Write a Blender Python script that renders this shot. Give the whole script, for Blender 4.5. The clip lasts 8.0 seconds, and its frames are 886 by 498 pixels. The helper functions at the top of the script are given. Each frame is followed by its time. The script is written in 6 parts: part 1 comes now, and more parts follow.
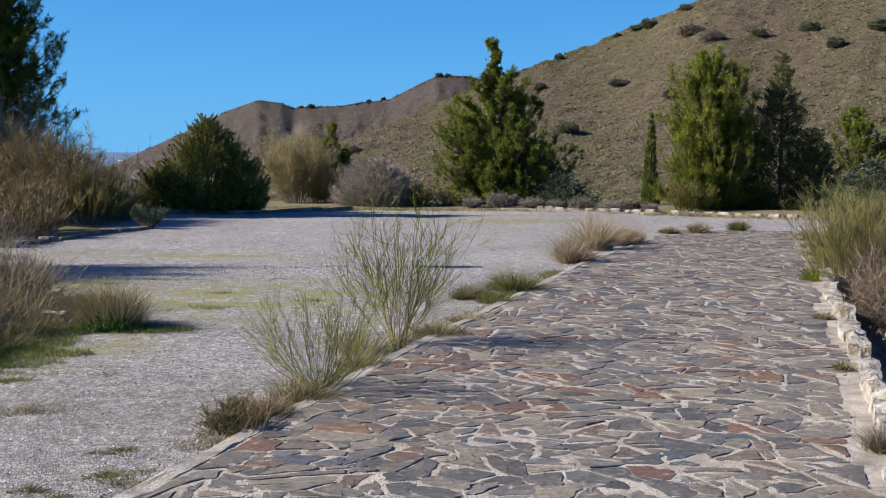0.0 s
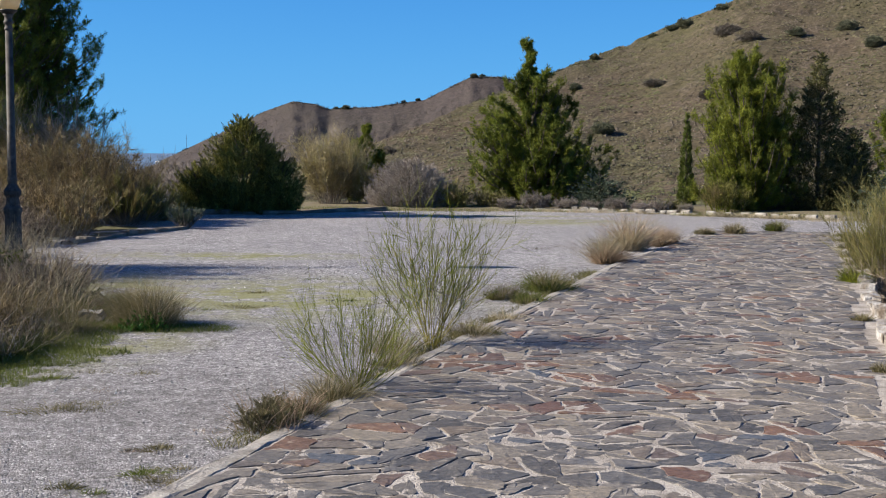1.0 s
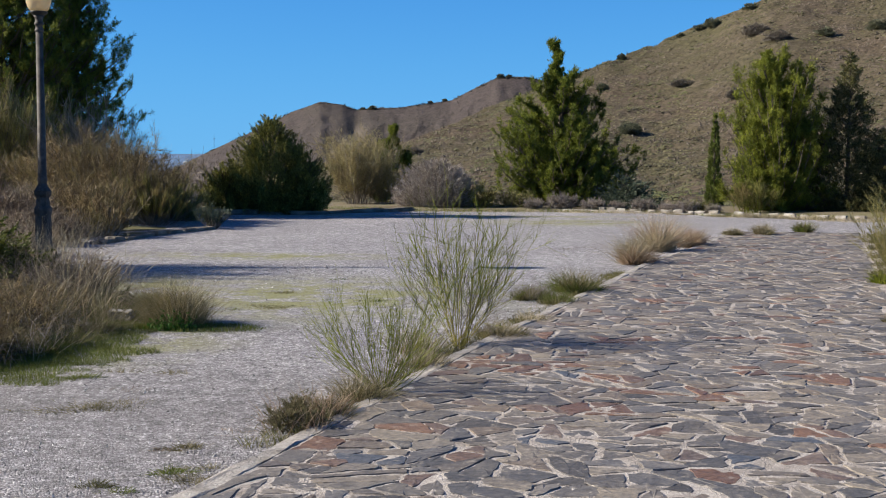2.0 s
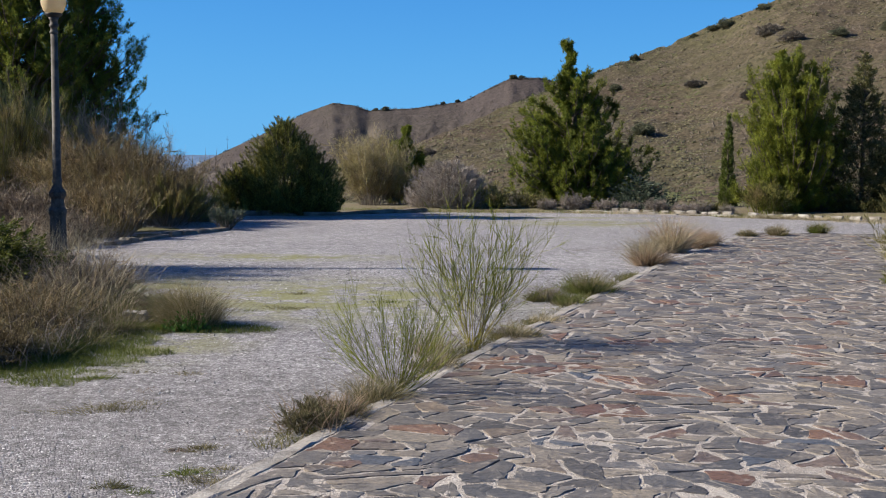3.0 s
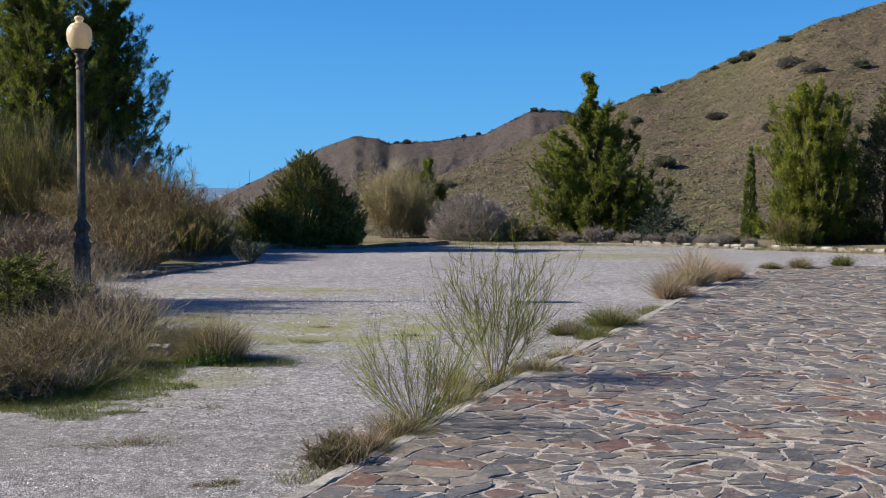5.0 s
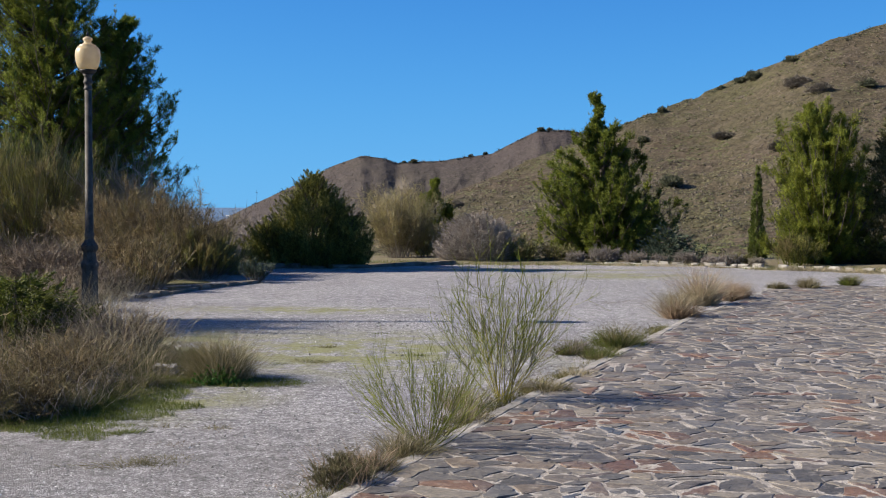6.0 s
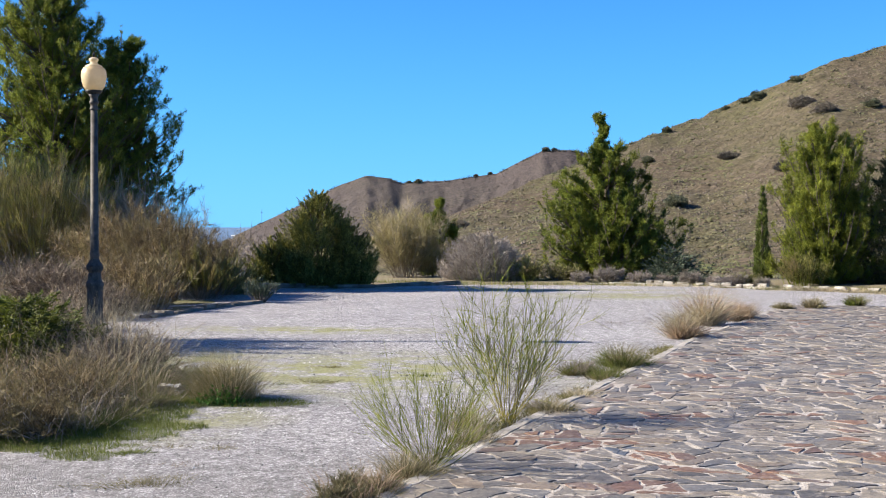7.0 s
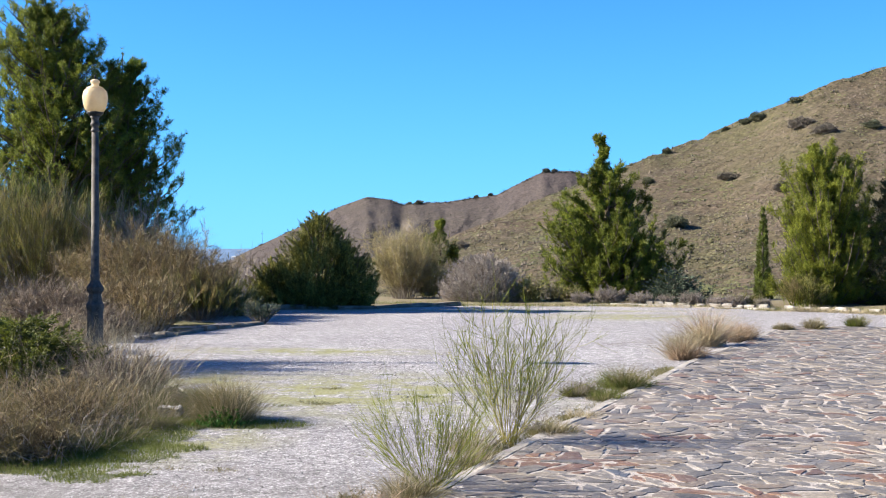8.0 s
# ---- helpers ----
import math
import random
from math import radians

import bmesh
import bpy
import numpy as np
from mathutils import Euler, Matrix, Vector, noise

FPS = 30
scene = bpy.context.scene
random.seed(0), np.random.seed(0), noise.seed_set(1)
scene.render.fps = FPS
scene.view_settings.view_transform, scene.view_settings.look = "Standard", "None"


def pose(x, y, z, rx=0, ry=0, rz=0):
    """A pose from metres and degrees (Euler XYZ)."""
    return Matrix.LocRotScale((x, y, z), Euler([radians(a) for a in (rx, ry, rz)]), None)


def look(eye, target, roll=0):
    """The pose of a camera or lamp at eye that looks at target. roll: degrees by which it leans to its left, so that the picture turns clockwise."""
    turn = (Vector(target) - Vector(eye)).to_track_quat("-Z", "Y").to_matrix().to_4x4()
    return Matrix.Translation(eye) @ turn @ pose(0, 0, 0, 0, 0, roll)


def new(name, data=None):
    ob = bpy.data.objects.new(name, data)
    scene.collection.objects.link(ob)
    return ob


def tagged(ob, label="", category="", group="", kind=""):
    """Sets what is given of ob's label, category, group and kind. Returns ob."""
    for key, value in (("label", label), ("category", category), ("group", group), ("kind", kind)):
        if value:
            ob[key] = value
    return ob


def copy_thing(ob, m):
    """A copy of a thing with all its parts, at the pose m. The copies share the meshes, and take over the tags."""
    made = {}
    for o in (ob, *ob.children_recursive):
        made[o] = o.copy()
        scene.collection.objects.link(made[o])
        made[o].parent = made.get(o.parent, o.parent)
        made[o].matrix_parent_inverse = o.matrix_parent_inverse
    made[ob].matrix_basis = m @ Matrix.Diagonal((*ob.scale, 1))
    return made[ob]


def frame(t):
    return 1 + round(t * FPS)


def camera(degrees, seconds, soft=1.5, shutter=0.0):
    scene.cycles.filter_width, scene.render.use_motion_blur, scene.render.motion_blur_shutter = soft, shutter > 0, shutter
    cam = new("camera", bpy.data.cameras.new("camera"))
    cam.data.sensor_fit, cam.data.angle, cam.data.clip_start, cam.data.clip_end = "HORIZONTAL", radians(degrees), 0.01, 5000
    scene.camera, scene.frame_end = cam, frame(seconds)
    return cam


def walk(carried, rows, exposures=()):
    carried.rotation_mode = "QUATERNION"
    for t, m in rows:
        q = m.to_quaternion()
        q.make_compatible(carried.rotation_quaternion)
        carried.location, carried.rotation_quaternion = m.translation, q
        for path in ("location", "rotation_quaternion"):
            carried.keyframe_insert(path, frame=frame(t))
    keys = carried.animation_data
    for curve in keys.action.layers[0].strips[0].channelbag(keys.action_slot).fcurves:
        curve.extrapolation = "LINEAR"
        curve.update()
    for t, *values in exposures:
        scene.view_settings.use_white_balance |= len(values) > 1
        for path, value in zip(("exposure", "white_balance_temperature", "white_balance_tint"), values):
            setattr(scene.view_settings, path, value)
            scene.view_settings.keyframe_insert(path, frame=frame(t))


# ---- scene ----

# ================= camera =================
cam = camera(40.4, 8.0, soft=1.05)
PATH = [
    (0, (0.024, 0.0, 1.484), (0.023, 1.994, 1.327), 0.27),
    (0.5, (0.025, 0.002, 1.480), (-0.003, 1.996, 1.323), 0.24),
    (1, (0.024, 0.003, 1.478), (-0.034, 1.996, 1.322), 0.23),
    (1.5, (0.020, 0.003, 1.478), (-0.064, 1.995, 1.322), 0.23),
    (3, (0.009, 0.002, 1.481), (-0.114, 1.992, 1.327), 0.18),
    (3.5, (0.003, 0.0, 1.484), (-0.130, 1.990, 1.330), 0.14),
    (4, (-0.002, -0.002, 1.489), (-0.145, 1.987, 1.342), 0.11),
    (4.5, (-0.004, -0.004, 1.491), (-0.155, 1.986, 1.368), 0.08),
    (6, (0.0, -0.010, 1.496), (-0.170, 1.981, 1.428), 0.04),
    (6.5, (0.001, -0.011, 1.496), (-0.173, 1.981, 1.443), 0.05),
    (7, (0.001, -0.012, 1.497), (-0.177, 1.979, 1.462), 0.05),
    (7.5, (0.001, -0.012, 1.498), (-0.179, 1.980, 1.480), 0.02),
    (8, (0.001, -0.012, 1.498), (-0.178, 1.980, 1.498), 0.0),
]
walk(cam, [(t, look(e, g, r)) for t, e, g, r in PATH],
     exposures=[(0, 1.01), (4.0, 0.97), (6.0, 0.98), (6.5, 1.32), (7.0, 1.56), (8.0, 1.76)])

# ================= sky and sun =================
SUN_EL, SUN_DIR = radians(29.5), (-0.9975, -0.071)
world = bpy.data.worlds.new("sky")
scene.world = world
world.use_nodes = True
wn = world.node_tree.nodes
sky = wn.new("ShaderNodeTexSky")
sky.sky_type, sky.sun_disc = 'NISHITA', False
sky.sun_elevation, sky.sun_rotation = SUN_EL, radians(266)
sky.altitude, sky.air_density, sky.dust_density, sky.ozone_density = 1200, 0.53, 0.0, 4.1
wn["Background"].inputs[1].default_value = 0.144
# a clean winter sky: its blue holds nearly down to the horizon and deepens overhead
split, merge = wn.new("ShaderNodeSeparateColor"), wn.new("ShaderNodeCombineColor")
links = world.node_tree.links
links.new(sky.outputs[0], split.inputs[0])
for i, (power, knee, gain) in enumerate(((1.7, 1.75, 0.62), (1.8, 2.6, 1.85), (2.25, 5.3, 3.25))):
    bend, soft, ratio, scale = (wn.new("ShaderNodeMath") for _ in range(4))
    bend.operation, soft.operation, ratio.operation, scale.operation = 'POWER', 'ADD', 'DIVIDE', 'MULTIPLY'
    bend.inputs[1].default_value, soft.inputs[1].default_value, scale.inputs[1].default_value = power, knee, gain
    links.new(split.outputs[i], bend.inputs[0])
    links.new(bend.outputs[0], soft.inputs[0])
    links.new(bend.outputs[0], ratio.inputs[0])
    links.new(soft.outputs[0], ratio.inputs[1])
    links.new(ratio.outputs[0], scale.inputs[0])
    links.new(scale.outputs[0], merge.inputs[i])
links.new(merge.outputs[0], wn["Background"].inputs[0])
sun = bpy.data.lights.new("sun", 'SUN')
sun.energy, sun.angle, sun.color = 5.0, radians(0.53), (1.0, 0.915, 0.775)
sun_ob = new("sun", sun)
sd = Vector((SUN_DIR[0] * math.cos(SUN_EL), SUN_DIR[1] * math.cos(SUN_EL), math.sin(SUN_EL)))
sun_ob.matrix_world = look(sd * 60, (0, 0, 0))

# ================= materials =================


def nodes_of(name):
    m = bpy.data.materials.new(name)
    m.use_nodes = True
    nt = m.node_tree
    return m, nt, nt.nodes, nt.links, nt.nodes["Principled BSDF"]


def ramp_node(nt, cols, interp='LINEAR'):
    r = nt.nodes.new("ShaderNodeValToRGB")
    r.color_ramp.interpolation = interp
    el = r.color_ramp.elements
    while len(el) < len(cols):
        el.new(0.5)
    for i, c in enumerate(cols):
        pos, rgb = c if isinstance(c[0], float) and isinstance(c[1], tuple) else (i / max(1, len(cols) - 1), c)
        el[i].position, el[i].color = pos, (*rgb, 1)
    return r


def noise_node(nt, scale, detail=4, rough=0.55, vec=None):
    n = nt.nodes.new("ShaderNodeTexNoise")
    n.inputs["Scale"].default_value, n.inputs["Detail"].default_value = scale, detail
    n.inputs["Roughness"].default_value = rough
    if vec is not None:
        nt.links.new(vec, n.inputs["Vector"])
    return n


def mix_node(nt, fac, a, b, mode='MIX'):
    x = nt.nodes.new("ShaderNodeMix")
    x.data_type, x.blend_type = 'RGBA', mode
    for sock, v in ((x.inputs[0], fac), (x.inputs[6], a), (x.inputs[7], b)):
        if hasattr(v, "links"):
            nt.links.new(v, sock)
        elif isinstance(v, tuple):
            sock.default_value = (*v, 1)
        else:
            sock.default_value = v
    return x.outputs[2]


def position(nt):
    return nt.nodes.new("ShaderNodeNewGeometry").outputs["Position"]


def bump_to(nt, height, strength, dist, bsdf):
    b = nt.nodes.new("ShaderNodeBump")
    b.inputs["Strength"].default_value, b.inputs["Distance"].default_value = strength, dist
    nt.links.new(height, b.inputs["Height"])
    nt.links.new(b.outputs[0], bsdf.inputs["Normal"])


def surface(name, cols, scale=3.0, fine=60.0, fine_amt=0.35, rough=0.85, bump=0.4, dist=0.01, spec=0.3, metal=0.0):
    """Mottled solid surface: large stains plus fine grain, with relief."""
    m, nt, nd, lk, bs = nodes_of(name)
    p = position(nt)
    big, small = noise_node(nt, scale, 5, 0.6, p), noise_node(nt, fine, 3, 0.6, p)
    r = ramp_node(nt, cols)
    lk.new(big.outputs["Fac"], r.inputs[0])
    g = ramp_node(nt, [(0.3, (0.45, 0.45, 0.45)), (0.7, (1.0, 1.0, 1.0))])
    lk.new(small.outputs["Fac"], g.inputs[0])
    c = mix_node(nt, fine_amt, r.outputs[0], g.outputs[0], 'MULTIPLY')
    lk.new(c, bs.inputs["Base Color"])
    bs.inputs["Roughness"].default_value, bs.inputs["Specular IOR Level"].default_value = rough, spec
    bs.inputs["Metallic"].default_value = metal
    bump_to(nt, small.outputs["Fac"], bump, dist, bs)
    return m


def foliage(name, cols, trans=0.25, macro=0.9, dead=None, dead_amt=0.0):
    """Leaves, needles or stalks: hue varies from blade to blade and in patches."""
    m, nt, nd, lk, bs = nodes_of(name)
    geo = nd.new("ShaderNodeNewGeometry")
    r = ramp_node(nt, cols)
    lk.new(geo.outputs["Random Per Island"], r.inputs[0])
    n = noise_node(nt, macro, 3, 0.6, geo.outputs["Position"])
    g = ramp_node(nt, [(0.34, (0.42, 0.44, 0.42)), (0.64, (1.12, 1.12, 1.12))])
    lk.new(n.outputs["Fac"], g.inputs[0])
    c = mix_node(nt, 0.8, r.outputs[0], g.outputs[0], 'MULTIPLY')
    if dead:
        n2 = noise_node(nt, macro * 1.7, 3, 0.6, geo.outputs["Position"])
        k = ramp_node(nt, [(0.5, (0.0, 0.0, 0.0)), (0.62, (dead_amt,) * 3)])
        lk.new(n2.outputs["Fac"], k.inputs[0])
        c = mix_node(nt, k.outputs[0], c, dead)
    lk.new(c, bs.inputs["Base Color"])
    bs.inputs["Roughness"].default_value, bs.inputs["Specular IOR Level"].default_value = 0.6, 0.2
    t = nd.new("ShaderNodeBsdfTranslucent")
    lk.new(c, t.inputs[0])
    x = nd.new("ShaderNodeMixShader")
    x.inputs[0].default_value = trans
    lk.new(bs.outputs[0], x.inputs[1])
    lk.new(t.outputs[0], x.inputs[2])
    lk.new(x.outputs[0], nd["Material Output"].inputs[0])
    return m


def ellipse_mask(nt, p, cx, cy, rx, ry):
    """1 at the middle of an ellipse on the ground, 0 at its rim."""
    sub, div, ln = (nt.nodes.new("ShaderNodeVectorMath") for _ in range(3))
    sub.operation, div.operation, ln.operation = 'SUBTRACT', 'DIVIDE', 'LENGTH'
    nt.links.new(p, sub.inputs[0])
    sub.inputs[1].default_value = (cx, cy, 0)
    nt.links.new(sub.outputs[0], div.inputs[0])
    div.inputs[1].default_value = (rx, ry, 1e4)
    nt.links.new(div.outputs[0], ln.inputs[0])
    mr = nt.nodes.new("ShaderNodeMapRange")
    mr.inputs["From Min"].default_value, mr.inputs["From Max"].default_value = 1.0, 0.3
    nt.links.new(ln.outputs["Value"], mr.inputs["Value"])
    return mr.outputs[0]


def math_node(nt, op, a, b):
    x = nt.nodes.new("ShaderNodeMath")
    x.operation, x.use_clamp = op, True
    for sock, v in zip(x.inputs, (a, b)):
        if hasattr(v, "links"):
            nt.links.new(v, sock)
        else:
            sock.default_value = v
    return x.outputs[0]


def gravel_material():
    m, nt, nd, lk, bs = nodes_of("pale_gravel")
    p = position(nt)
    vor = nd.new("ShaderNodeTexVoronoi")
    vor.inputs["Scale"].default_value = 95
    lk.new(p, vor.inputs["Vector"])
    sep = nd.new("ShaderNodeSeparateColor")
    lk.new(vor.outputs["Color"], sep.inputs[0])
    r = ramp_node(nt, [(0.0, (0.13, 0.123, 0.124)), (0.35, (0.238, 0.226, 0.230)), (0.75, (0.325, 0.308, 0.313)), (1.0, (0.56, 0.54, 0.54))])
    lk.new(sep.outputs[0], r.inputs[0])
    big = noise_node(nt, 0.45, 6, 0.65, p)
    g = ramp_node(nt, [(0.3, (0.72, 0.71, 0.72)), (0.6, (1.0, 1.0, 1.0))])
    lk.new(big.outputs["Fac"], g.inputs[0])
    c = mix_node(nt, 0.8, r.outputs[0], g.outputs[0], 'MULTIPLY')
    mid = noise_node(nt, 20, 5, 0.8, p)
    g2 = ramp_node(nt, [(0.36, (0.40, 0.40, 0.41)), (0.5, (0.96, 0.96, 0.96)), (0.62, (1.6, 1.6, 1.6))])
    lk.new(mid.outputs["Fac"], g2.inputs[0])
    c = mix_node(nt, 0.85, c, g2.outputs[0], 'MULTIPLY')
    low = noise_node(nt, 7, 3, 0.6, p)
    g3 = ramp_node(nt, [(0.36, (0.74, 0.74, 0.75)), (0.5, (1.0, 1.0, 1.0)), (0.64, (1.22, 1.22, 1.22))])
    lk.new(low.outputs["Fac"], g3.inputs[0])
    c = mix_node(nt, 0.8, c, g3.outputs[0], 'MULTIPLY')
    # soil worked into the gravel in front of the bed
    soil = math_node(nt, 'MAXIMUM', math_node(nt, 'MULTIPLY', ellipse_mask(nt, p, -3.5, 6.8, 2.1, 1.7), 0.5), math_node(nt, 'MULTIPLY', ellipse_mask(nt, p, -2.3, 6.2, 2.8, 3.2), 0.3))
    c = mix_node(nt, soil, c, (0.12, 0.108, 0.092))
    # moss and thin grass in patches
    msk = None
    for cx, cy, rx, ry in ((-2.0, 12.6, 2.8, 2.6), (-3.6, 17.6, 2.6, 0.8), (1.5, 27.0, 3.2, 1.6), (-3.2, 9.4, 1.3, 1.6), (-4.2, 13.2, 1.5, 2.0), (-1.0, 29.6, 7.0, 0.7)):
        e = ellipse_mask(nt, p, cx, cy, rx, ry)
        msk = e if msk is None else math_node(nt, 'MAXIMUM', msk, e)
    mn = noise_node(nt, 1.9, 7, 0.75, p)
    mr = ramp_node(nt, [(0.43, (0.0, 0.0, 0.0)), (0.53, (1.0, 1.0, 1.0))])
    lk.new(mn.outputs["Fac"], mr.inputs[0])
    cover = math_node(nt, 'MULTIPLY', math_node(nt, 'MULTIPLY', msk, mr.outputs[0]), 0.9)
    gr = noise_node(nt, 30, 3, 0.6, p)
    gc = ramp_node(nt, [(0.3, (0.13, 0.135, 0.045)), (0.7, (0.30, 0.29, 0.13))])
    lk.new(gr.outputs["Fac"], gc.inputs[0])
    c = mix_node(nt, cover, c, gc.outputs[0])
    lk.new(c, bs.inputs["Base Color"])
    bs.inputs["Roughness"].default_value, bs.inputs["Specular IOR Level"].default_value = 0.8, 0.3
    bump_to(nt, math_node(nt, 'ADD', vor.outputs["Distance"], math_node(nt, 'MULTIPLY', mid.outputs["Fac"], -2.4)), 0.8, -0.010, bs)
    return m


def stone_material(name, cols, by_object):
    """Slate slab: one hue a slab, streaks, weathering and cleft relief."""
    m, nt, nd, lk, bs = nodes_of(name)
    p = position(nt)
    if by_object:
        rnd = nd.new("ShaderNodeObjectInfo").outputs["Random"]
    else:
        rnd = nd.new("ShaderNodeNewGeometry").outputs["Random Per Island"]
    r = ramp_node(nt, cols)
    lk.new(rnd, r.inputs[0])
    mp = nd.new("ShaderNodeMapping")
    mp.inputs["Scale"].default_value = (5, 11, 5)
    lk.new(p, mp.inputs[0])
    streak = noise_node(nt, 1.6, 6, 0.7, mp.outputs[0])
    g = ramp_node(nt, [(0.28, (0.45, 0.46, 0.48)), (0.5, (0.95, 0.95, 0.95)), (0.75, (1.35, 1.28, 1.18))])
    lk.new(streak.outputs["Fac"], g.inputs[0])
    c = mix_node(nt, 0.75, r.outputs[0], g.outputs[0], 'MULTIPLY')
    dn = noise_node(nt, 2.2, 6, 0.7, p)
    dr = ramp_node(nt, [(0.52, (0.0, 0.0, 0.0)), (0.75, (0.55, 0.55, 0.55))])
    lk.new(dn.outputs["Fac"], dr.inputs[0])
    c = mix_node(nt, dr.outputs[0], c, (0.25, 0.22, 0.185))
    fn = noise_node(nt, 11, 5, 0.75, p)
    fr = ramp_node(nt, [(0.56, (0.0, 0.0, 0.0)), (0.66, (0.6, 0.6, 0.6))])
    lk.new(fn.outputs["Fac"], fr.inputs[0])
    c = mix_node(nt, fr.outputs[0], c, (0.36, 0.315, 0.26))
    sp = noise_node(nt, 160, 2, 0.6, p)
    sr = ramp_node(nt, [(0.35, (0.72, 0.72, 0.72)), (0.65, (1.1, 1.1, 1.1))])
    lk.new(sp.outputs["Fac"], sr.inputs[0])
    c = mix_node(nt, 0.6, c, sr.outputs[0], 'MULTIPLY')
    sp2 = noise_node(nt, 38, 4, 0.7, p)
    sr2 = ramp_node(nt, [(0.36, (0.6, 0.6, 0.62)), (0.5, (1.0, 1.0, 1.0)), (0.66, (1.4, 1.36, 1.3))])
    lk.new(sp2.outputs["Fac"], sr2.inputs[0])
    c = mix_node(nt, 0.7, c, sr2.outputs[0], 'MULTIPLY')
    lk.new(c, bs.inputs["Base Color"])
    bs.inputs["Roughness"].default_value, bs.inputs["Specular IOR Level"].default_value = 0.6, 0.35
    add = math_node(nt, 'ADD', streak.outputs["Fac"], math_node(nt, 'MULTIPLY', sp2.outputs["Fac"], 0.35))
    bump_to(nt, add, 0.8, 0.014, bs)
    return m


SLATE = [(0.0, (0.072, 0.068, 0.067)), (0.14, (0.14, 0.129, 0.119)), (0.26, (0.225, 0.195, 0.16)), (0.38, (0.092, 0.09, 0.091)), (0.50, (0.158, 0.15, 0.147)),
         (0.60, (0.25, 0.215, 0.17)), (0.72, (0.135, 0.127, 0.122)), (0.82, (0.185, 0.148, 0.115)), (0.91, (0.096, 0.094, 0.096)), (1.0, (0.205, 0.12, 0.08))]
M_STONE = stone_material("slate_slab", SLATE, True)
M_STONE_FAR = stone_material("slate_slabs_joined", SLATE, False)
M_RUST = stone_material("rusty_slate", [(0.135, 0.078, 0.06), (0.175, 0.105, 0.072), (0.12, 0.08, 0.065)], True)
M_BLUE = stone_material("blue_slate", [(0.085, 0.095, 0.115), (0.11, 0.12, 0.14)], True)
M_GRAVEL = gravel_material()
M_PEBBLE = foliage("loose_pebbles", [(0.11, 0.104, 0.103), (0.22, 0.21, 0.209), (0.33, 0.315, 0.312), (0.66, 0.64, 0.62)], 0.0, 0.6)
M_MORTAR = surface("mortar", [(0.3, (0.26, 0.225, 0.19)), (0.5, (0.46, 0.41, 0.365)), (0.7, (0.62, 0.565, 0.51))], 5.0, 70, 0.85, 0.9, 1.0, 0.012)
M_KERB = surface("concrete_kerb", [(0.3, (0.22, 0.195, 0.165)), (0.5, (0.42, 0.385, 0.345)), (0.75, (0.56, 0.52, 0.47))], 5.0, 60, 0.8, 0.9, 1.0, 0.012)
M_WHITEWASH = surface("flaking_whitewash", [(0.35, (0.19, 0.16, 0.125)), (0.5, (0.38, 0.345, 0.30)), (0.7, (0.60, 0.565, 0.52))], 4.0, 40, 0.5, 0.9, 0.6, 0.015)
M_KERB_OLD = surface("old_stained_kerb", [(0.3, (0.10, 0.085, 0.065)), (0.5, (0.20, 0.175, 0.145)), (0.75, (0.36, 0.325, 0.285))], 3.0, 60, 0.8, 0.9, 1.0, 0.012)
M_LIME = surface("white_limestone", [(0.32, (0.17, 0.13, 0.095)), (0.44, (0.33, 0.285, 0.24)), (0.58, (0.49, 0.465, 0.44)), (0.75, (0.64, 0.625, 0.60))], 7.0, 40, 0.7, 0.9, 1.0, 0.03)
M_SOIL = surface("dry_soil", [(0.3, (0.13, 0.10, 0.065)), (0.5, (0.20, 0.165, 0.105)), (0.7, (0.20, 0.19, 0.09))], 0.6, 30, 0.6, 0.95, 0.8, 0.03)
M_ROCK = surface("pale_rock", [(0.3, (0.10, 0.08, 0.062)), (0.7, (0.175, 0.143, 0.113))], 0.3, 8, 0.5, 0.9, 0.5, 0.05)
M_BED = surface("mossy_bed", [(0.3, (0.10, 0.085, 0.05)), (0.5, (0.13, 0.125, 0.052)), (0.72, (0.20, 0.175, 0.12))], 1.6, 45, 0.6, 0.95, 0.8, 0.02)
M_IRON = surface("weathered_iron", [(0.3, (0.035, 0.031, 0.027)), (0.5, (0.075, 0.066, 0.058)), (0.72, (0.13, 0.115, 0.10))], 9.0, 80, 0.5, 0.65, 0.3, 0.003, 0.25, 0.0)
M_DARK_IRON = surface("dark_iron", [(0.02, 0.02, 0.02), (0.05, 0.048, 0.045)], 8, 80, 0.4, 0.5, 0.3, 0.002, 0.4, 0.4)
M_CABLE = surface("cable_sheath", [(0.30, 0.29, 0.27), (0.42, 0.40, 0.37)], 5, 80, 0.3, 0.6, 0.1, 0.001)
M_BARK = surface("grey_bark", [(0.3, (0.07, 0.055, 0.042)), (0.6, (0.15, 0.12, 0.095)), (0.75, (0.21, 0.18, 0.15))], 7, 50, 0.6, 0.9, 0.9, 0.02)
M_PLASTER = surface("white_plaster", [(0.6, 0.58, 0.55), (0.75, 0.73, 0.70)], 0.4, 5, 0.2, 0.8, 0.1, 0.01)


